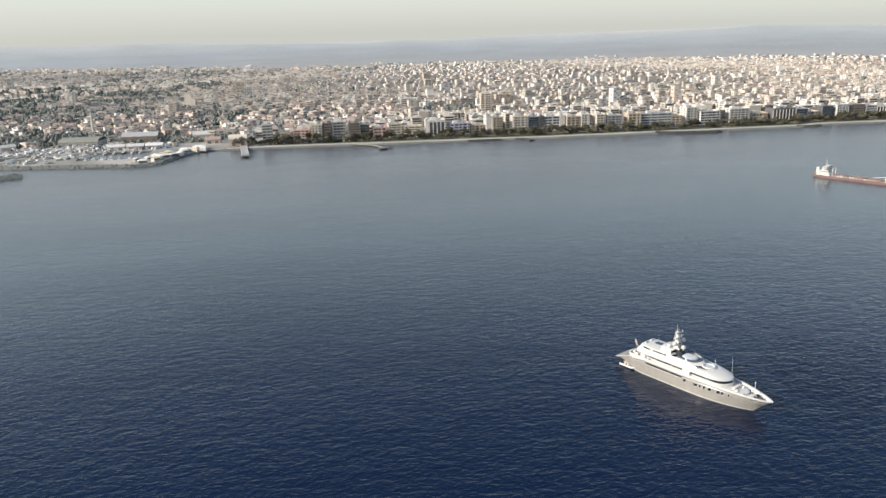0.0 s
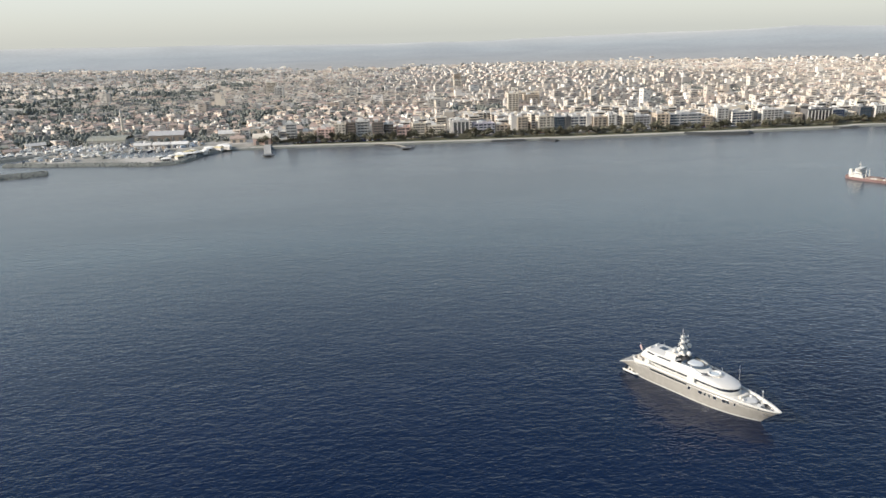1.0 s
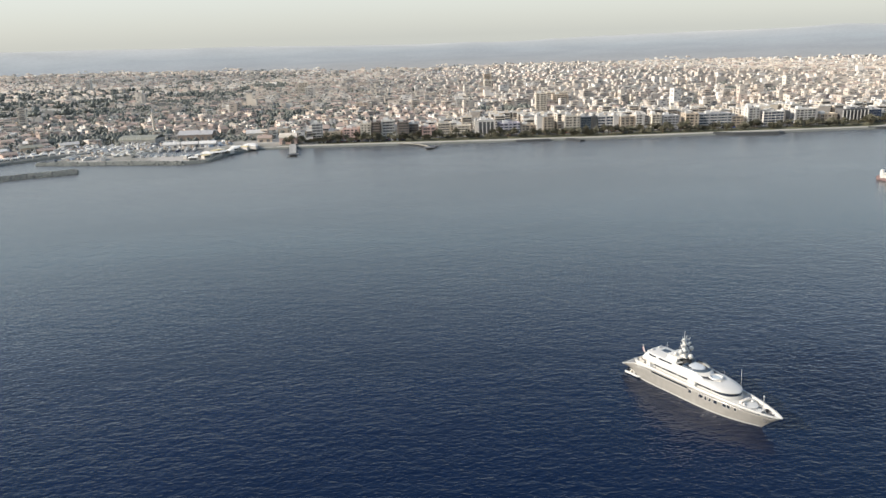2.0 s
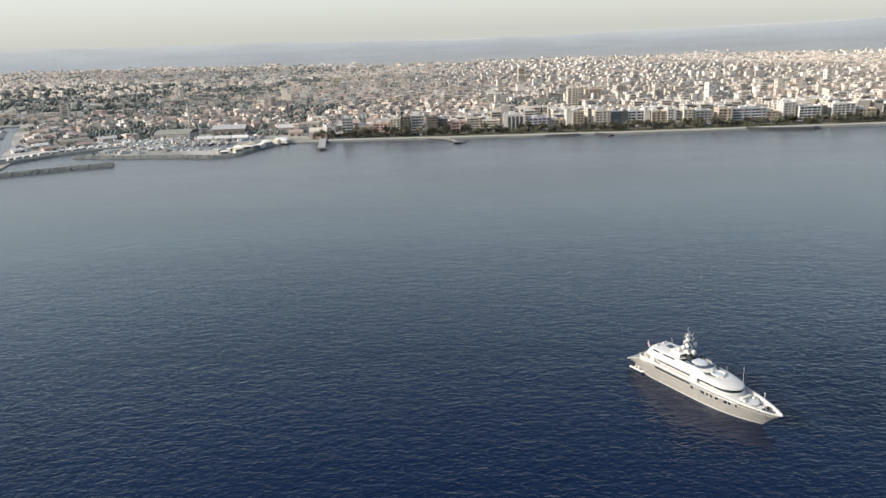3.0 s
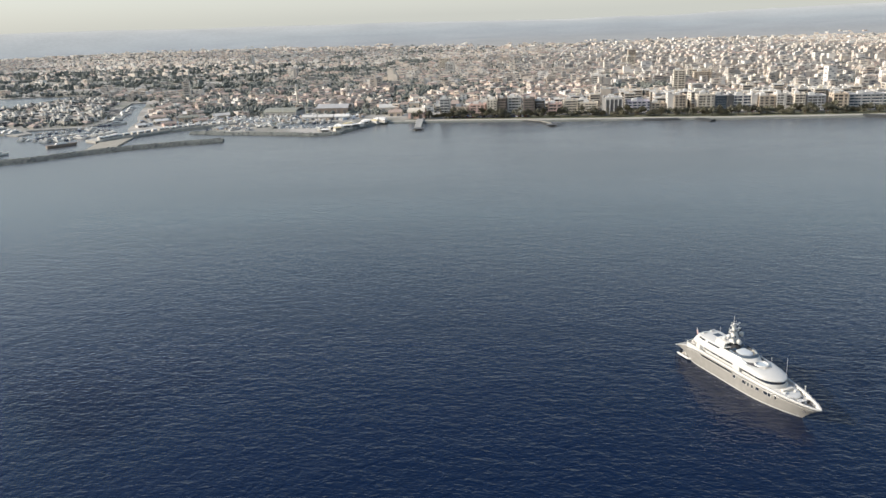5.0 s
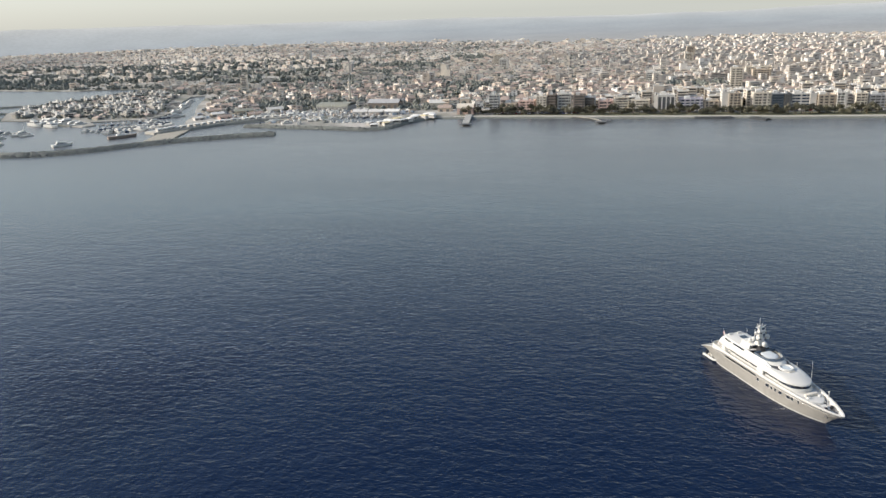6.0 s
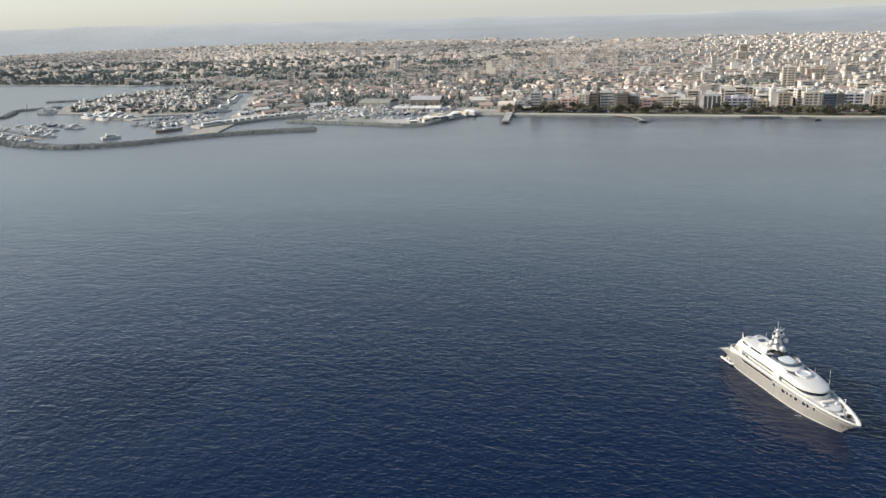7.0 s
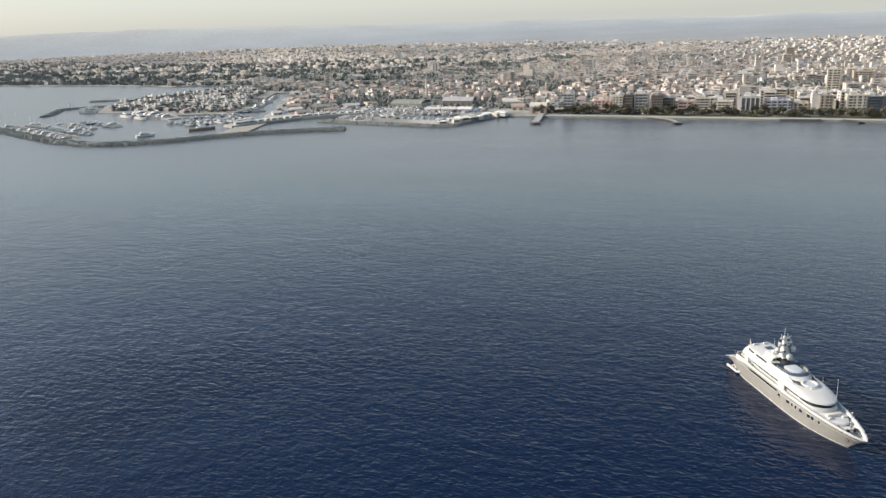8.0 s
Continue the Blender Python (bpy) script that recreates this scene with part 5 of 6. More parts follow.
part("gallery", Geo().tube((0, 0, 20), (0, 0, 21.2), 2.2, 2.2, 10), PALE, t)
part("cap", Geo().tube((0, 0, 24), (0, 0, 28.5), 1.3, 0.1, 10), GREYW, t)


# ---- boats ----
def cruiser(ln, seed, label, paint):
    """A moored motor cruiser: pointed hull, cabin with dark windows, flybridge."""
    b = thing("motor_boat", pose(0, 0, 0), label, "boat", "boats moored in the marina")
    w = ln * 0.15
    rings = []
    for z, k, f in ((-0.4, 0.7, 0.86), (0.3, 0.95, 0.93), (ln * 0.11, 1.0, 1.0)):
        pts = [(-ln / 2, w * k), (0, w * k), (ln * 0.25 * f, w * 0.8 * k), (ln * 0.4 * f, w * 0.4 * k), (ln * 0.5 * f, 0.03)]
        rings.append([(x, y, z) for x, y in pts] + [(x, -y, z) for x, y in reversed(pts)])
    part("hull", Geo().loft(rings), paint, b)
    z = ln * 0.11
    cab = part("cabin", Geo().box(-ln * 0.08, 0, z, ln * 0.5, w * 1.5, ln * 0.075, taper=0.86), WHITE, b)
    part("window", Geo().box(-ln * 0.08, 0, z + ln * 0.022, ln * 0.48, w * 1.5, ln * 0.03), GLASS, cab)
    part("flybridge", Geo().box(-ln * 0.12, 0, z + ln * 0.075, ln * 0.3, w * 1.2, ln * 0.045, taper=0.9), WHITE, b)
    part("radar_arch", Geo().box(-ln * 0.22, 0, z + ln * 0.12, ln * 0.05, w * 1.1, ln * 0.03).tube((-ln * 0.22, 0, z + ln * 0.12), (-ln * 0.24, 0, z + ln * 0.25), 0.07, n=5), WHITE, b)
    return b


def sailer(ln, label, paint):
    b = thing("sailing_boat", pose(0, 0, 0), label, "boat", "boats moored in the marina")
    w = ln * 0.14
    rings = []
    for z, k, f in ((-0.4, 0.6, 0.85), (0.2, 0.9, 0.92), (ln * 0.09, 1.0, 1.0)):
        pts = [(-ln / 2, w * 0.7 * k), (-ln * 0.1, w * k), (ln * 0.2 * f, w * 0.8 * k), (ln * 0.4 * f, w * 0.35 * k), (ln * 0.5 * f, 0.03)]
        rings.append([(x, y, z) for x, y in pts] + [(x, -y, z) for x, y in reversed(pts)])
    part("hull", Geo().loft(rings), paint, b)
    part("cabin", Geo().box(-ln * 0.02, 0, ln * 0.09, ln * 0.38, w * 1.0, ln * 0.045, taper=0.85), WHITE, b)
    part("mast", Geo().tube((ln * 0.08, 0, ln * 0.08), (ln * 0.08, 0, ln * 1.25), 0.12, 0.08, 6), STEEL, b)
    part("boom", Geo().tube((ln * 0.08, 0, ln * 0.2), (-ln * 0.36, 0, ln * 0.22), 0.16, 0.14, 6), CANVAS, b, "furled sail on the boom")
    return b


NAVY = mat("navy_hull_paint", (0.03, 0.04, 0.08), 0.25)
BOATS = [cruiser(12, 1, "white motor cruiser moored in the marina", WHITE), cruiser(18, 2, "large white motor yacht moored in the marina", WHITE), cruiser(9, 3, "small white motor boat at its berth", WHITE), cruiser(27, 4, "long white motor yacht at the marina quay", WHITE), sailer(12, "white sailing boat with a bare mast", WHITE), sailer(14, "navy sailing boat with a bare mast", NAVY)]
placed = set()


def moor(i, x, y, a, s=1.0):
    m = pose(x, y, 0, 0, 0, a)
    if i not in placed:
        placed.add(i)
        BOATS[i].matrix_world = m
        return
    ob = copy_thing(BOATS[i], m)
    ob.scale = (s, s, s)


rnd = random.Random(77)
for row, (x0, y0, x1, y1, n, a) in enumerate([(-640, 606, -500, 546, 17, 66), (-632, 626, -492, 566, 15, -114), (-606, 640, -520, 604, 8, 66), (-575, 718, -500, 690, 6, -110), (-476, 684, -438, 720, 9, 120), (-447, 786, -470, 850, 6, 70), (-470, 850, -500, 915, 6, 62), (-424, 640, -404, 690, 8, 150), (-690, 770, -650, 728, 5, -140), (-222, 696, -172, 694, 7, 90), (-224, 730, -176, 732, 6, -90), (-224, 704, -226, 724, 3, 0), (-455, 660, -410, 700, 6, 60), (-470, 652, -425, 640, 5, 100), (-590, 655, -505, 618, 7, -114), (-442, 722, -408, 706, 6, 60), (-408, 652, -396, 700, 7, -20), (-436, 742, -420, 762, 4, 30)]):
    for k in range(n):
        f = (k + 0.5) / n
        i = rnd.choice((0, 0, 2, 2, 4, 5, 1)) if row not in (3, 8) else rnd.choice((1, 3, 3))
        moor(i, x0 + (x1 - x0) * f + rnd.uniform(-1, 1), y0 + (y1 - y0) * f + rnd.uniform(-1, 1), a + rnd.uniform(-5, 5), rnd.uniform(0.8, 1.15))
moor(3, -560, 694, -28)
moor(3, -530, 682, -25, 0.9)
moor(1, -426, 566, 60)
# low white kiosks along the marina quay
kiosk = thing("kiosk", pose(0, 0, 0), "low white kiosk with an awning on the marina quay", "kiosk", "kiosks of the marina quay")
part("wall", Geo().box(0, 0, -0.1, 6.0, 4.2, 2.7), PALE, kiosk)
part("roof", rounded(Geo().box(0, 0, 2.6, 6.6, 4.8, 0.3), 0.05), CANVAS, kiosk)
part("awning", Geo().loft([[(-3, -2.1, 2.4), (3, -2.1, 2.4), (3, -3.6, 1.9), (-3, -3.6, 1.9)], [(-3, -2.1, 2.5), (3, -2.1, 2.5), (3, -3.6, 2.0), (-3, -3.6, 2.0)]]), CANVAS, kiosk)
part("window", Geo().box(0, -2.1, 0.9, 4.4, 0.12, 1.1), GLASS, kiosk)
for k in range(22):
    f = 0.2 + 3.5 * k / 21
    i = min(3, int(f))
    (x0, y0), (x1, y1) = QUAY[i], QUAY[i + 1]
    d = Vector((x1 - x0, y1 - y0)).normalized()
    m = pose(x0 + (x1 - x0) * (f - i) - d.y * 3.5, y0 + (y1 - y0) * (f - i) + d.x * 3.5, 2.0, 0, 0, math.degrees(math.atan2(-d.y, -d.x)) + rnd.uniform(-6, 6))
    if k == 0:
        kiosk.matrix_world = m
    else:
        copy_thing(kiosk, m).scale = Vector((rnd.uniform(0.7, 1.1), rnd.uniform(0.7, 1.0), rnd.uniform(0.75, 1.1)))
beacon = thing("harbour_beacon", pose(-720, 770, 1.9), "small white harbour beacon on the mole", "beacon")
part("tower", Geo().tube((0, 0, 0), (0, 0, 5.0), 0.9, 0.6, 10), WHITE, beacon)
part("lantern", Geo().tube((0, 0, 5.0), (0, 0, 6.0), 0.5, 0.5, 8).tube((0, 0, 6.0), (0, 0, 6.5), 0.6, 0.05, 8), GREY_GLASS, beacon)
gulet = sailer(27, "long brown wooden sailing ship at the breakwater", BROWN_STONE)
gulet.matrix_world = pose(-396, 611, 0, 0, 0, 52)
for k in range(74):
    f = k / 74
    x, y = rnd.uniform(-335, -150), rnd.uniform(742, 752) if k % 2 else rnd.uniform(762, 780)
    if -232 < x and y < 762:
        x = rnd.uniform(-298, -236)
        y = rnd.uniform(684 + max(0, -x - 262) * 0.5, 742)
    i = rnd.choice((0, 2, 2, 4))
    ob = copy_thing(BOATS[i], pose(x, y, GZ + 0.45, 0, 0, rnd.uniform(0, 360)))
    tagged(ob, "white boat laid up ashore on the quay" if i != 4 else "sailing boat laid up ashore on the quay")
# pontoons of the marina
for x0, y0, x1, y1 in ((-636, 616, -496, 556), (-455, 672, -412, 706), (-480, 692, -444, 724)):
    a = math.atan2(y1 - y0, x1 - x0)
    ln = math.hypot(x1 - x0, y1 - y0)
    p = thing("pontoon", pose((x0 + x1) / 2, (y0 + y1) / 2, 0, 0, 0, math.degrees(a)), "floating grey timber pontoon", "pontoon", "pontoons of the marina")
    part("deck", Geo().box(0, 0, 0.35, ln, 2.2, 0.2), TEAK, p)
    for k in range(6):
        part("float", Geo().box(-ln / 2 + ln * (k + 0.5) / 6, 0, -0.3, 3.0, 2.0, 0.65), CONCRETE, p)


# ---- marina villas ----
VILLA_ROOF = mat("villa_roof_screed", (0.42, 0.40, 0.36), 0.9, vary=0.2, scale=1.5, spread=0.55)


def villa(seed, w, d, floors, roof_kind, label):
    rnd = random.Random(seed)
    b = thing("villa", pose(0, 0, 0), label, "house", "villas on the marina island")
    h = floors * 2.35 - 0.2
    part("wall", Geo().box(0, 0, -0.3, w, d, h + 0.3).box(w * 0.32, -d * 0.55, -0.3, w * 0.35, d * 0.3, h * 0.6 + 0.3), VILLA_WALLS, b)
    if roof_kind == "hip":
        part("roof", Geo().gable(0, 0, h, w + 0.8, d + 0.8, 1.9, hip=0.45), TILES, b)
    else:
        part("roof", Geo().box(0, 0, h, w + 0.3, d + 0.3, 0.35).box(-w * 0.2, d * 0.1, h + 0.35, 3.2, 3, 2.2), VILLA_ROOF, b)
    for k in range(floors):
        part("window_band", Geo().box(-w * 0.12, -d / 2, k * 2.6 + 0.5, w * 0.6, 0.12, 1.9), GLASS, b)
        part("window", Geo().box(-w / 2, 0, k * 2.6 + 0.9, 0.12, d * 0.4, 1.4), GLASS, b)
    part("balcony", Geo().box(-w * 0.15, -d / 2 - 0.7, 2.4, w * 0.6, 1.4, 0.2).box(-w * 0.15, -d / 2 - 1.35, 2.6, w * 0.6, 0.08, 0.8), VILLA_WALLS, b)
    return b


VILLA_WALLS = ramp_mat("villa_render", [(0.40, 0.36, 0.30), (0.66, 0.63, 0.58), (0.31, 0.285, 0.24), (0.42, 0.39, 0.34), (0.26, 0.24, 0.21)])
VILLAS = [villa(1, 11, 8, 2, "flat", "two-storey pale villa with a flat roof"), villa(2, 12, 8.5, 1, "hip", "low villa with a tiled roof"), villa(3, 15, 8.5, 2, "flat", "broad two-storey pale villa with balconies")]
rnd = random.Random(88)
seen_villa = set()
ISLAND = [(-680, 972), (-690, 884), (-676, 806), (-634, 744), (-574, 744), (-545, 716), (-520, 730), (-462, 744), (-462, 765), (-475, 815), (-518, 895), (-545, 950), (-600, 1050)]


def inside(x, y, poly):
    hit = False
    for (x0, y0), (x1, y1) in zip(poly, poly[1:] + poly[:1]):
        if (y0 > y) != (y1 > y) and x < (x1 - x0) * (y - y0) / (y1 - y0) + x0:
            hit = not hit
    return hit


villa_spots = []
for r in range(18):
    for c in range(22):
        x, y = -700 + c * 14.5 + (r % 2) * 6 + rnd.uniform(-2, 2), 735 + r * 19 + rnd.uniform(-2, 2)
        if inside(x, y, ISLAND) and rnd.random() < 0.82:
            villa_spots.append((x, y))
for x, y in villa_spots[:130]:
    i = rnd.choice((0, 0, 1, 2))
    m = pose(x, y, GZ, 0, 0, rnd.choice((-25, 65, 155)) + rnd.uniform(-6, 6))
    if i not in seen_villa:
        seen_villa.add(i)
        VILLAS[i].matrix_world = m
    else:
        copy_thing(VILLAS[i], m)


# ---- cars ----
def car():
    b = thing("car", pose(0, 0, 0), "parked car beside the seafront road", "car", "parked cars")
    body = []
    for y, k in ((-0.85, 0.97), (-0.8, 1), (0.8, 1), (0.85, 0.97)):
        body.append([(x, y, 0.25 + (z - 0.25) * k) for x, z in ((-2.1, 0.3), (2.1, 0.3), (2.15, 0.7), (1.1, 0.9), (-1.9, 0.95), (-2.15, 0.8))])
    part("body", Geo().loft(body), CAR_PAINT, b)
    part("cabin", Geo().box(-0.3, 0, 0.9, 2.6, 1.55, 0.55, taper=0.78), GLASS, b)
    part("roof", Geo().box(-0.3, 0, 1.44, 1.95, 1.2, 0.05), CAR_PAINT, b)
    for x in (-1.3, 1.3):
        for y in (-0.8, 0.8):
            part("wheel", Geo().tube((x, y - 0.1, 0.32), (x, y + 0.1, 0.32), 0.32, n=8), BLACK, b)
    return b


rnd = random.Random(99)
base = car()
base.matrix_world = pose(-58, 746, GZ + 0.05, 0, 0, 90)
solid("car_park", strip([(-62, 745), (-10, 742), (24, 741)], 14, GZ + 0.2, 0.5), ASPHALT, "asphalt car park behind the promenade", "car park", kind="structure")
for k in range(1, 30):
    copy_thing(base, pose(-58 + k * 2.75, 746.5 - k * 0.15, GZ + 0.21, 0, 0, 90 + rnd.uniform(-3, 3)))
for k in range(30):
    if k % 5 != 3:
        copy_thing(base, pose(-58 + k * 2.75, 740.5 - k * 0.15, GZ + 0.21, 0, 0, -90 + rnd.uniform(-3, 3)))
for k in range(36):
    x = 40 + k * 15 + rnd.uniform(-4, 4)
    copy_thing(base, pose(x, shore_y(x) + 33 + rnd.choice((-2.4, 2.4)), GZ + 0.07, 0, 0, rnd.choice((0, 180))))


# ---- the town behind ----
def town_house(seed, w, d, floors, roof_kind, wall, label):
    """A town block with its storeys: wall, roof edge, balconies and window bands one by one."""
    b = thing("apartment_block" if floors > 2 else "house", pose(0, 0, 0), label, "building", "buildings behind the seafront")
    h = floors * 2.55
    part("wall", Geo().box(0, 0, -0.3, w, d, h + 0.3), wall, b)
    if roof_kind == "tiles":
        part("roof", Geo().gable(0, 0, h, w + 0.8, d + 0.8, 2.0, hip=0.3), TILES, b)
    else:
        g = Geo().box(0, 0, h, w - 0.6, d - 0.6, 0.1)
        for cx, cy, sx, sy in ((0, -d / 2, w + 0.2, 0.3), (0, d / 2, w + 0.2, 0.3), (-w / 2, 0, 0.3, d - 0.3), (w / 2, 0, 0.3, d - 0.3)):
            g.box(cx, cy, h, sx, sy, 0.9)
        part("roof", g, ROOF, b)
        part("stair_head", Geo().box(w * 0.15, d * 0.1, h, 3.6, 3.4, 2.5), wall, b)
    for k in range(floors):
        part("window_band", Geo().box(0, -d / 2, k * 2.55 + 0.6, w * 0.82, 0.1, 1.7), ROOM_GLASS, b)
        if floors > 2:
            part("balcony", Geo().box(0, -d / 2 - 0.7, k * 2.55 + 2.35, w * 0.9, 1.4, 0.2).box(0, -d / 2 - 1.35, k * 2.55 + 2.55, w * 0.9, 0.1, 0.75), wall, b)
        part("window", Geo().box(-w / 2, 0, k * 2.55 + 1.0, 0.1, d * 0.45, 1.3), ROOM_GLASS, b)
    return b


PROTOS = [town_house(1, 13, 12, 5, "flat", WALLS, "five-storey apartment block with balconies"), town_house(2, 15, 11, 4, "flat", WALLS, "four-storey apartment block with balconies"), town_house(3, 11, 11, 6, "flat", WALLS, "six-storey apartment block with balconies"), town_house(4, 10, 9, 2, "tiles", WALLS, "two-storey house with a tiled roof"), town_house(5, 11, 10, 2, "flat", WALLS, "two-storey pale house with a flat roof"), town_house(6, 12, 12, 3, "flat", WALLS, "three-storey pale apartment house")]
rnd = random.Random(123)
used, taken = set(), []
for r in range(7):
    for c in range(44):
        x = -58 + c * 16.5 - r * 18 + rnd.uniform(-2, 2)
        y = 785 + r * 18 + rnd.uniform(-2, 2)
        if rnd.random() < 0.10 or len(taken) >= 150:
            continue
        if 120 < x < 185 and 925 < y < 1010:
            continue
        i = rnd.choice((3, 3, 4, 4, 5)) if x < 60 else rnd.choice((0, 1, 2, 5, 0, 1, 4))
        m = pose(x, y, GZ, 0, 0, rnd.choice((0, 0, 0, 180)) + rnd.uniform(-9, 9))
        if i not in used:
            used.add(i)
            PROTOS[i].matrix_world = m
        else:
            copy_thing(PROTOS[i], m)
        taken.append((x, y))

WOODS = [(-1245, 1640, 300, 60), (-900, 1560, 260, 60), (-1500, 1400, 300, 50), (-1000, 1250, 330, 60), (-600, 1330, 160, 50), (-700, 1700, 200, 60), (-1700, 1750, 300, 70), (-520, 1190, 120, 40), (-255, 850, 26, 22), (155, 968, 34, 34), (-340, 1000, 60, 30), (-150, 930, 40, 20), (-450, 1500, 120, 40), (-2100, 1900, 350, 80), (-1250, 1180, 300, 25)]


def wooded(x, y):
    return any(((x - a) / p) ** 2 + ((y - b) / q) ** 2 < 1 for a, b, p, q in WOODS)


LAND = WEST_COAST + EAST_COAST + [(4800, 4800), (-4300, 4800)]


def on_land(x, y):
    if x > -150:
        return y > 778
    return inside(x, y, LAND) and not inside(x, y, BASIN)


def open_spot(x, y):
    """Whether the ground is free for the town that is too far to count."""
    if not on_land(x, y) or not on_land(x - 14, y - 14) or not on_land(x + 12, y - 14):
        return False
    if -275 < x < -150 and y < 822 or -700 < x <= -275 and y < 768:
        return False
    if inside(x, y, ISLAND) or (-760 < x < -490 and y < 985):
        return False
    return True


rnd = random.Random(2024)
walls, old_walls, tiles, bands, slabs, roofs, greens = Geo(), Geo(), Geo(), Geo(), Geo(), Geo(), Geo()


def clump(x, y, z, r, flat=0.8):
    for _ in range(3):
        cx, cy, cz = x + rnd.uniform(-0.6, 0.6) * r, y + rnd.uniform(-0.6, 0.6) * r, z + rnd.uniform(0.35, 1.0) * r * flat
        s = r * rnd.uniform(0.4, 0.75)
        vs = [(cx + s * (p[0] + rnd.uniform(-0.3, 0.3)), cy + s * (p[1] + rnd.uniform(-0.3, 0.3)), cz + s * (p[2] + rnd.uniform(-0.3, 0.3))) for p in ((0, 0, 1), (1, 0, 0), (0, 1, 0), (-1, 0, 0), (0, -1, 0), (0, 0, -1))]
        greens.add(vs, [(0, 1, 2), (0, 2, 3), (0, 3, 4), (0, 4, 1), (5, 2, 1), (5, 3, 2), (5, 4, 3), (5, 1, 4)])


def block(x, y, near, old, quarter):
    """One town building with roof, wing, window bands and, close by, balconies."""
    rz = quarter + rnd.uniform(-0.12, 0.12)
    if old:
        floors = rnd.choice((1, 1, 2, 2, 2, 3))
        w, d = rnd.uniform(5, 11), rnd.uniform(5.5, 9.5)
        rz += rnd.choice((0, 0, 0.35, -0.4, 0.7))
    else:
        floors = rnd.choice((1, 2, 2, 2, 3, 3, 3, 4, 4, 5)) if x > -100 else rnd.choice((1, 1, 2, 2, 2, 3, 3))
        w, d = rnd.choice((rnd.uniform(5, 9), rnd.uniform(7, 12), rnd.uniform(9, 16))), rnd.uniform(5.5, 9.5)
        if rnd.random() < 0.010 and y < 2000 and x > -500:
            floors, w, d = rnd.choice((6, 7, 8, 9)), 10, 11
        quarter_height = noise.noise(Vector((x * 0.004, y * 0.004, 1.7)))
        if quarter_height < -0.1 and floors > 2 and rnd.random() < 0.7:
            floors = rnd.choice((1, 2, 2))
        if y > 1450:
            floors = min(floors, rnd.choice((2, 2, 3, 3, 4)))
        elif quarter_height > 0.2 and x > -100:
            floors += rnd.choice((0, 1, 1))
    h = floors * 2.55 + rnd.uniform(-0.6, 0.6)
    c, s = math.cos(rz), math.sin(rz)
    (old_walls if old else walls).box(x, y, GZ - 0.3, w, d, h + 0.3, rz, bottom=False)
    if old and rnd.random() < 0.38 or not old and floors < 3 and rnd.random() < 0.16:
        tiles.gable(x, y, GZ + h, w + 0.8, d + 0.8, 1.9, rz, 0.25)
    else:
        if rnd.random() < 0.32:
            sx = rnd.uniform(-0.3, 0.3) * w
            walls.box(x + sx * c, y + sx * s, GZ + h, rnd.uniform(2.2, 4.0), 2.8, rnd.uniform(1.4, 2.3), rz, bottom=False)
        roofs.box(x, y, GZ + h, w * 0.92, d * 0.92, 0.12, rz, bottom=False)
        if near < 2:
            walls.box(x + d / 2 * s, y - d / 2 * c, GZ + h, w, 0.3, 0.8, rz, bottom=False)
    if rnd.random() < 0.6:
        k, q = rnd.choice((-1, 1)) * (w / 2 + 1.8), rnd.uniform(-0.3, 0.4) * d
        (old_walls if old else walls).box(x + k * c - q * s, y + k * s + q * c, GZ - 0.3, rnd.uniform(4, 8), d * rnd.uniform(0.5, 1.0), h * rnd.uniform(0.4, 0.95) + 0.3, rz, bottom=False)
    fx, fy = s * d / 2, -c * d / 2
    lx, ly = -c * w / 2, -s * w / 2
    share = rnd.uniform(0.25, 0.8)
    for k in range(floors):
        z = GZ + k * 2.55
        if near == 2 and (k % 2 or share < 0.5) or near == 1 and share < 0.4:
            continue
        side = rnd.uniform(-0.5, 0.5) * (1 - share) * w
        bands.box(x + fx + side * c, y + fy + side * s, z + 0.8, w * share * 0.8, 0.14, 1.15, rz)
        if near < 2 and k % 2 == 0:
            bands.box(x + lx, y + ly, z + 0.9, 0.14, d * 0.45, 1.4, rz)
        if near == 0 and floors > 2 and share > 0.45:
            slabs.box(x + fx * (1 + 1.3 / d), y + fy * (1 + 1.3 / d), z + 2.3, w * 0.9, 1.3, 0.9, rz)


def farmland(x, y):
    """The thinly built plain behind the marina, woods and fields in strips."""
    return x < -430 - 0.12 * (y - 1100) and y > 1090


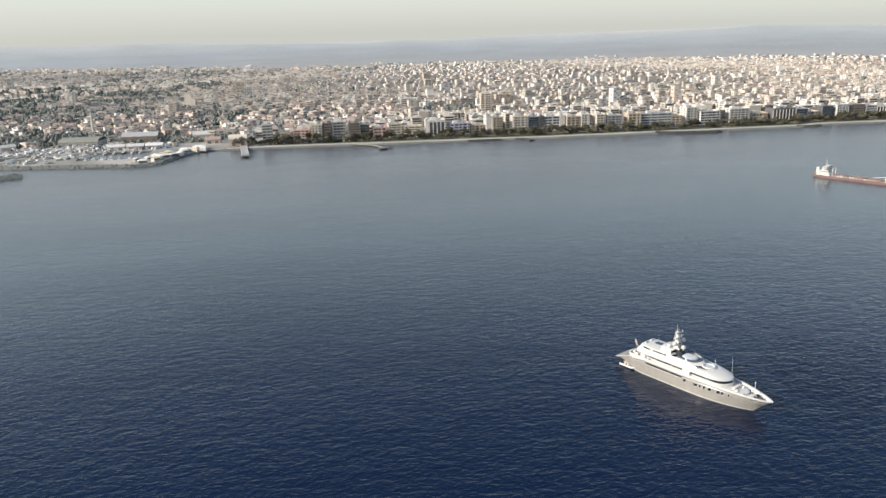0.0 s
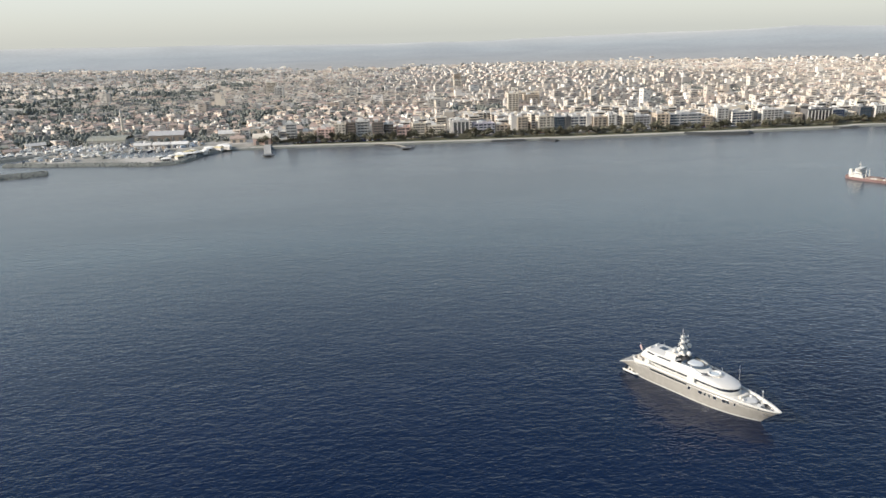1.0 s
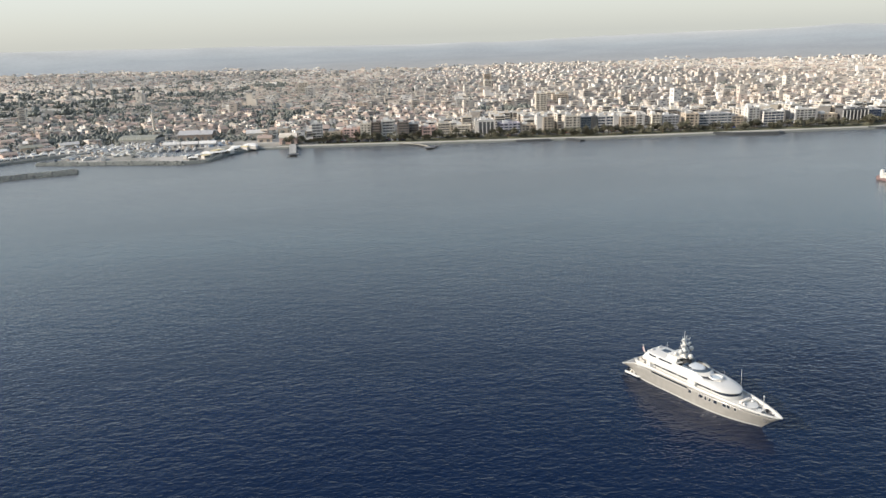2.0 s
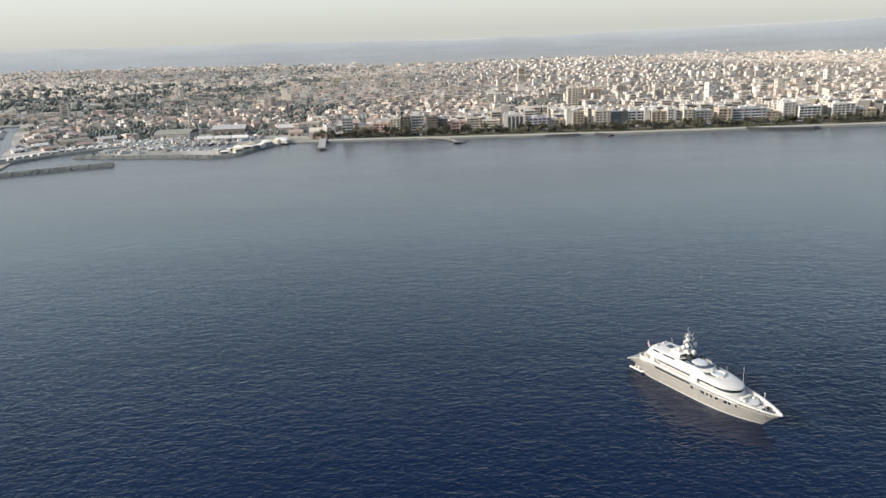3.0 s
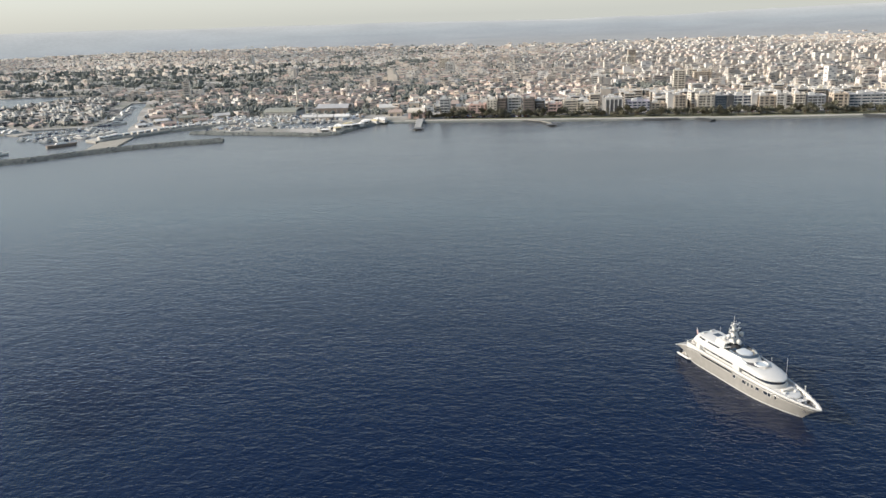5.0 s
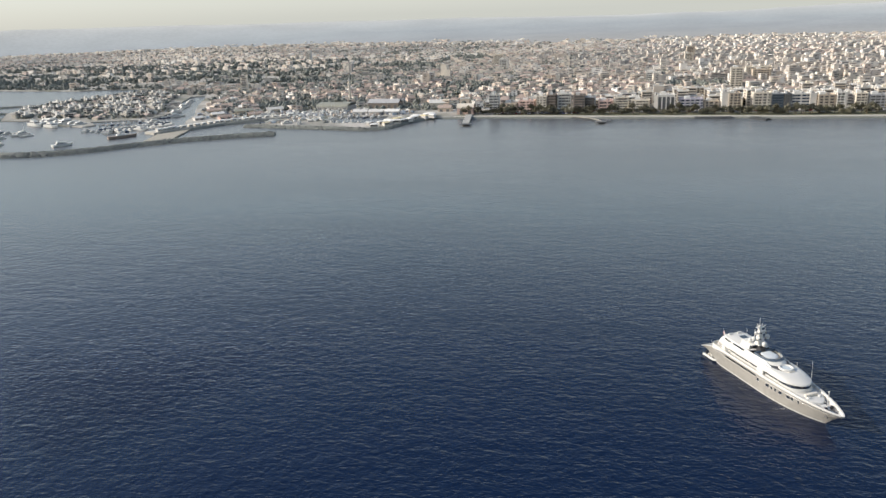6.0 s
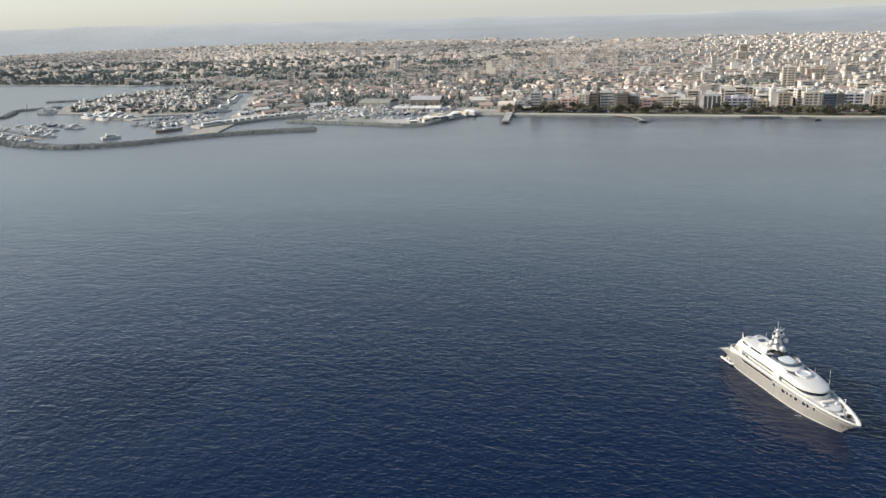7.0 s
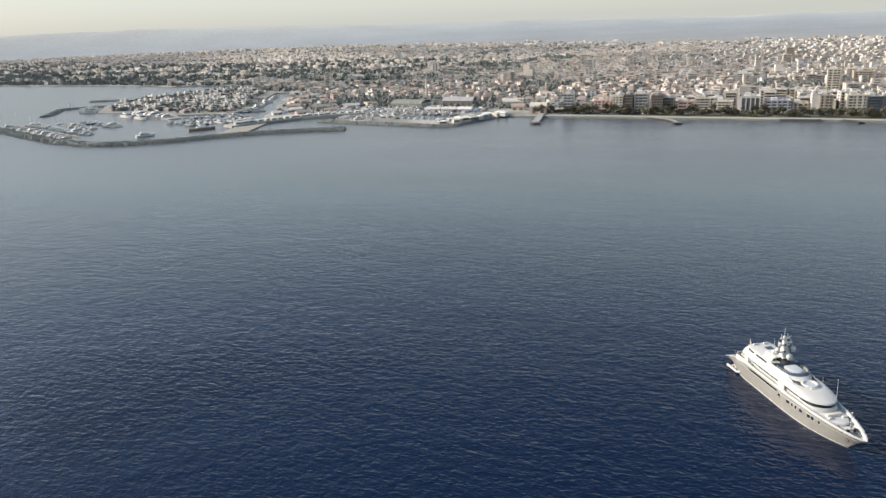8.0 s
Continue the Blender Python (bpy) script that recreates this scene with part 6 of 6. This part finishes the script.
y = 790.0
while y < 3150:
    pitch = 12.9 if y < 1400 else (15.2 if y < 2200 else 19.5)
    xl, xr = 30 - 1.30 * y, 60 + 0.90 * y
    x = xl
    while x < xr:
        px, py = x + rnd.uniform(-5.5, 5.5), y + rnd.uniform(-5.5, 5.5) + 8 * math.sin(y * 0.013 + x * 0.004)
        x += pitch
        if math.hypot(px, py) > town_edge(px, py) - 420 + 560 * rnd.random() ** 2 + 160 * noise.noise(Vector((px * 0.004, py * 0.004, 2.2))):
            continue
        quarter = 0.6 * noise.noise(Vector((px * 0.0016, py * 0.0016, 5)))
        if -80 < px + (py - 787) * 1.1 < 840 and 775 < py < 922 and any(abs(px - a) < 12 and abs(py - b) < 11 for a, b in taken):
            continue
        if -75 < px < 640 and py < 780:
            continue
        if not open_spot(px, py) or any(abs(px - q[0]) < q[2] / 2 + 9 and -14 < py - q[1] < 20 for q in TOWERS):
            continue
        park = max(noise.noise(Vector((px * 0.006, py * 0.006, 9.0))), noise.noise(Vector((px * 0.0045, py * 0.016, 6.0))) * (1.5 if px < -100 else 1.15))
        leafy = 0.62 if px < -250 else (0.46 if px < 0 else 0.20)
        if farmland(px, py):
            # strips of wood and open field, with houses only here and there
            strip_tone = noise.noise(Vector((px * 0.0022, py * 0.012, 4.4)))
            thin = 0.06 if py < 1450 else float(np.interp(py, (1450, 2200), (0.12, 0.6)))
            if rnd.random() > thin:
                if strip_tone > 0.2 or wooded(px, py) and rnd.random() < 0.35:
                    for _ in range(3):
                        clump(px + rnd.uniform(-12, 12), py + rnd.uniform(-6, 6), GZ, rnd.uniform(3.0, 5.5), 0.6)
                elif rnd.random() < 0.2:
                    clump(px, py, GZ, rnd.uniform(1.5, 3.2))
                continue
        elif wooded(px, py) and rnd.random() < 0.58 or park > 0.62 or rnd.random() < leafy * (0.55 + park):
            for _ in range(5 if wooded(px, py) else 3):
                clump(px + rnd.uniform(-10, 10), py + rnd.uniform(-10, 10), GZ, rnd.uniform(2.6, 5.0))
            continue
        old = -460 < px < 90 and py < 1080
        block(px, py, 0 if py < 1150 else (1 if py < 1750 else 2), old, quarter)
        if rnd.random() < 0.4:
            clump(px + rnd.choice((-1, 1)) * 9.5, py - 8 + rnd.uniform(-3, 3), GZ, rnd.uniform(1.8, 3.4))
    y += pitch * 0.95

# scattered houses on the lowest slopes, thinning out upwards
for _ in range(1500):
    an = radians(rnd.uniform(-42, 38))
    edge = town_edge(math.sin(an), math.cos(an)) - 60
    f = 0.16 * rnd.random() ** 2.2
    rr = edge + (3960 - edge) * f
    px, py = rr * math.sin(an), rr * math.cos(an)
    if noise.noise(Vector((px * 0.006, py * 0.006, 12.3))) < 0.08 + 1.5 * f:
        continue
    walls.box(px, py, hill_height(px, py) - 4, rnd.uniform(5, 12), rnd.uniform(5, 9), rnd.uniform(2, 4) + 4, rnd.uniform(-0.5, 0.5), bottom=False)

# pale stubble fields between the strips of wood behind the marina
FIELD = mat("stubble_field", (0.33, 0.32, 0.26), 0.95, vary=0.2, scale=0.3, spread=0.25)
for k in range(26):
    fy = 1165 + (k % 9) * 46 + rnd.uniform(-12, 12)
    fx = -560 - 0.25 * (fy - 1100) - rnd.uniform(0, 780)
    if on_land(fx, fy - 20):
        solid("field", Geo().box(fx, fy, GZ - 0.2, rnd.uniform(90, 200), rnd.uniform(16, 30), 0.26, rnd.uniform(-0.12, 0.12)), FIELD, "pale stubble field between dark woods", "field", "fields behind the marina")

# the outskirts thin out over the first slopes of the hills
for _ in range(2400):
    an = radians(rnd.uniform(-46, 37))
    rr = town_edge(math.sin(an), math.cos(an)) - 230 + 200 * rnd.random()
    px, py = rr * math.sin(an), rr * math.cos(an)
    if rr > 3820 or noise.noise(Vector((px * 0.004, py * 0.006, 8.1))) < rnd.uniform(-0.6, 0.5):
        continue
    z = max(GZ, hill_height(px, py)) - 2
    if rnd.random() < 0.15:
        clump(px, py, z, rnd.uniform(3, 6))
    else:
        walls.box(px, py, z, rnd.uniform(6, 14), rnd.uniform(6, 12), rnd.uniform(3.5, 7) + 2, rnd.uniform(-0.4, 0.4), bottom=False)

for a, b, p, q in WOODS:
    for _ in range(int(p * q / 170)):
        an, rr = rnd.uniform(0, 6.283), math.sqrt(rnd.random())
        px, py = a + p * rr * math.cos(an), b + q * rr * math.sin(an)
        if on_land(px, py):
            clump(px, py, GZ, rnd.uniform(3.5, 7.0), 1.1)
# trees right down to the far shore behind the marina
for (x0, y0), (x1, y1) in zip(WEST_COAST[1:8], WEST_COAST[2:9]):
    for _ in range(int(math.hypot(x1 - x0, y1 - y0) / 3.2)):
        f = rnd.random()
        clump(x0 + (x1 - x0) * f, y0 + (y1 - y0) * f + rnd.uniform(3, 26), GZ, rnd.uniform(2.5, 5.0), 0.7)
# a dense dark grove among the hotels
for _ in range(70):
    clump(155 + rnd.uniform(-34, 34), 968 + rnd.uniform(-14, 14), GZ, rnd.uniform(4.0, 6.5), 1.0)
for _ in range(90):
    px, py = rnd.uniform(-430, -290), rnd.uniform(700, 860)
    if inside(px, py, [(-404, 765), (-386, 722), (-300, 745), (-290, 800), (-400, 860), (-425, 815)]):
        clump(px, py, GZ, rnd.uniform(1.6, 3.6))
for _ in range(110):
    px, py = rnd.uniform(-300, -110), rnd.uniform(772, 830)
    clump(px, py, GZ, rnd.uniform(1.6, 3.8))
for _ in range(1500):
    px, py = rnd.uniform(-690, -410), rnd.uniform(735, 1060)
    if inside(px, py, ISLAND):
        clump(px, py, GZ, rnd.uniform(2.2, 4.2))

# parked cars, crates, covers and dinghies lying about the yards and quays
clutter = Geo()
YARDS = [[(-404, 765), (-386, 722), (-300, 745), (-290, 800), (-400, 860), (-425, 815)], [(-335, 752), (-232, 740), (-160, 742), (-140, 770), (-160, 788), (-300, 786)], [(-470, 742), (-450, 735), (-460, 815), (-520, 900), (-530, 890)], [(-296, 682), (-264, 690), (-240, 740), (-290, 742)]]
for yard, many in zip(YARDS, (420, 320, 70, 60)):
    for _ in range(many):
        px, py = rnd.uniform(min(p[0] for p in yard), max(p[0] for p in yard)), rnd.uniform(min(p[1] for p in yard), max(p[1] for p in yard))
        if inside(px, py, yard) and on_land(px, py):
            clutter.box(px, py, GZ - 0.1, rnd.uniform(1.6, 5.5), rnd.uniform(1.4, 2.6), rnd.uniform(1.0, 2.4), rnd.choice((0.5, 0.5, 2.1, 1.2)) + rnd.uniform(-0.2, 0.2), 0.86, bottom=False)
solid("yard_clutter", clutter, ramp_mat("yard_paints", [(0.72, 0.70, 0.66), (0.30, 0.26, 0.21), (0.62, 0.60, 0.57), (0.12, 0.13, 0.15), (0.76, 0.74, 0.70), (0.45, 0.36, 0.28), (0.35, 0.40, 0.45)], rough=0.5, island=True), "jumble of parked cars, crates and covered dinghies on the quays", "clutter", kind="stuff")

town = solid("town_blocks", walls, WALLS_FAR, "dense pale town of flat-roofed blocks reaching inland", "buildings", kind="stuff")
part("window_bands", bands, mat("shaded_openings", (0.17, 0.162, 0.155), 0.5, vary=0.2, spread=0.5, island=True), town)
part("balconies", slabs, WALLS_FAR, town)
part("roof_screeds", roofs, mat("roof_screed_far", (0.52, 0.50, 0.465), 0.9, vary=0.2, spread=0.45, island=True), town)
old_town = solid("old_town_houses", old_walls, PINK_WALLS, "low pinkish old-town houses behind the harbour", "buildings", kind="stuff")
part("tiled_roofs", tiles, TILES, old_town)
solid("town_trees", greens, LEAF_HAZED, "dark green trees and woods among the town", "trees", kind="stuff")


# The plan above is drawn at 1 : 1.22; bring the whole place to true size.
TRUE = 1.22
for ob in list(scene.objects):
    if ob.parent is None and ob.type in {"MESH", "EMPTY"}:
        ob.matrix_basis = Matrix.Scale(TRUE, 4) @ ob.matrix_basis
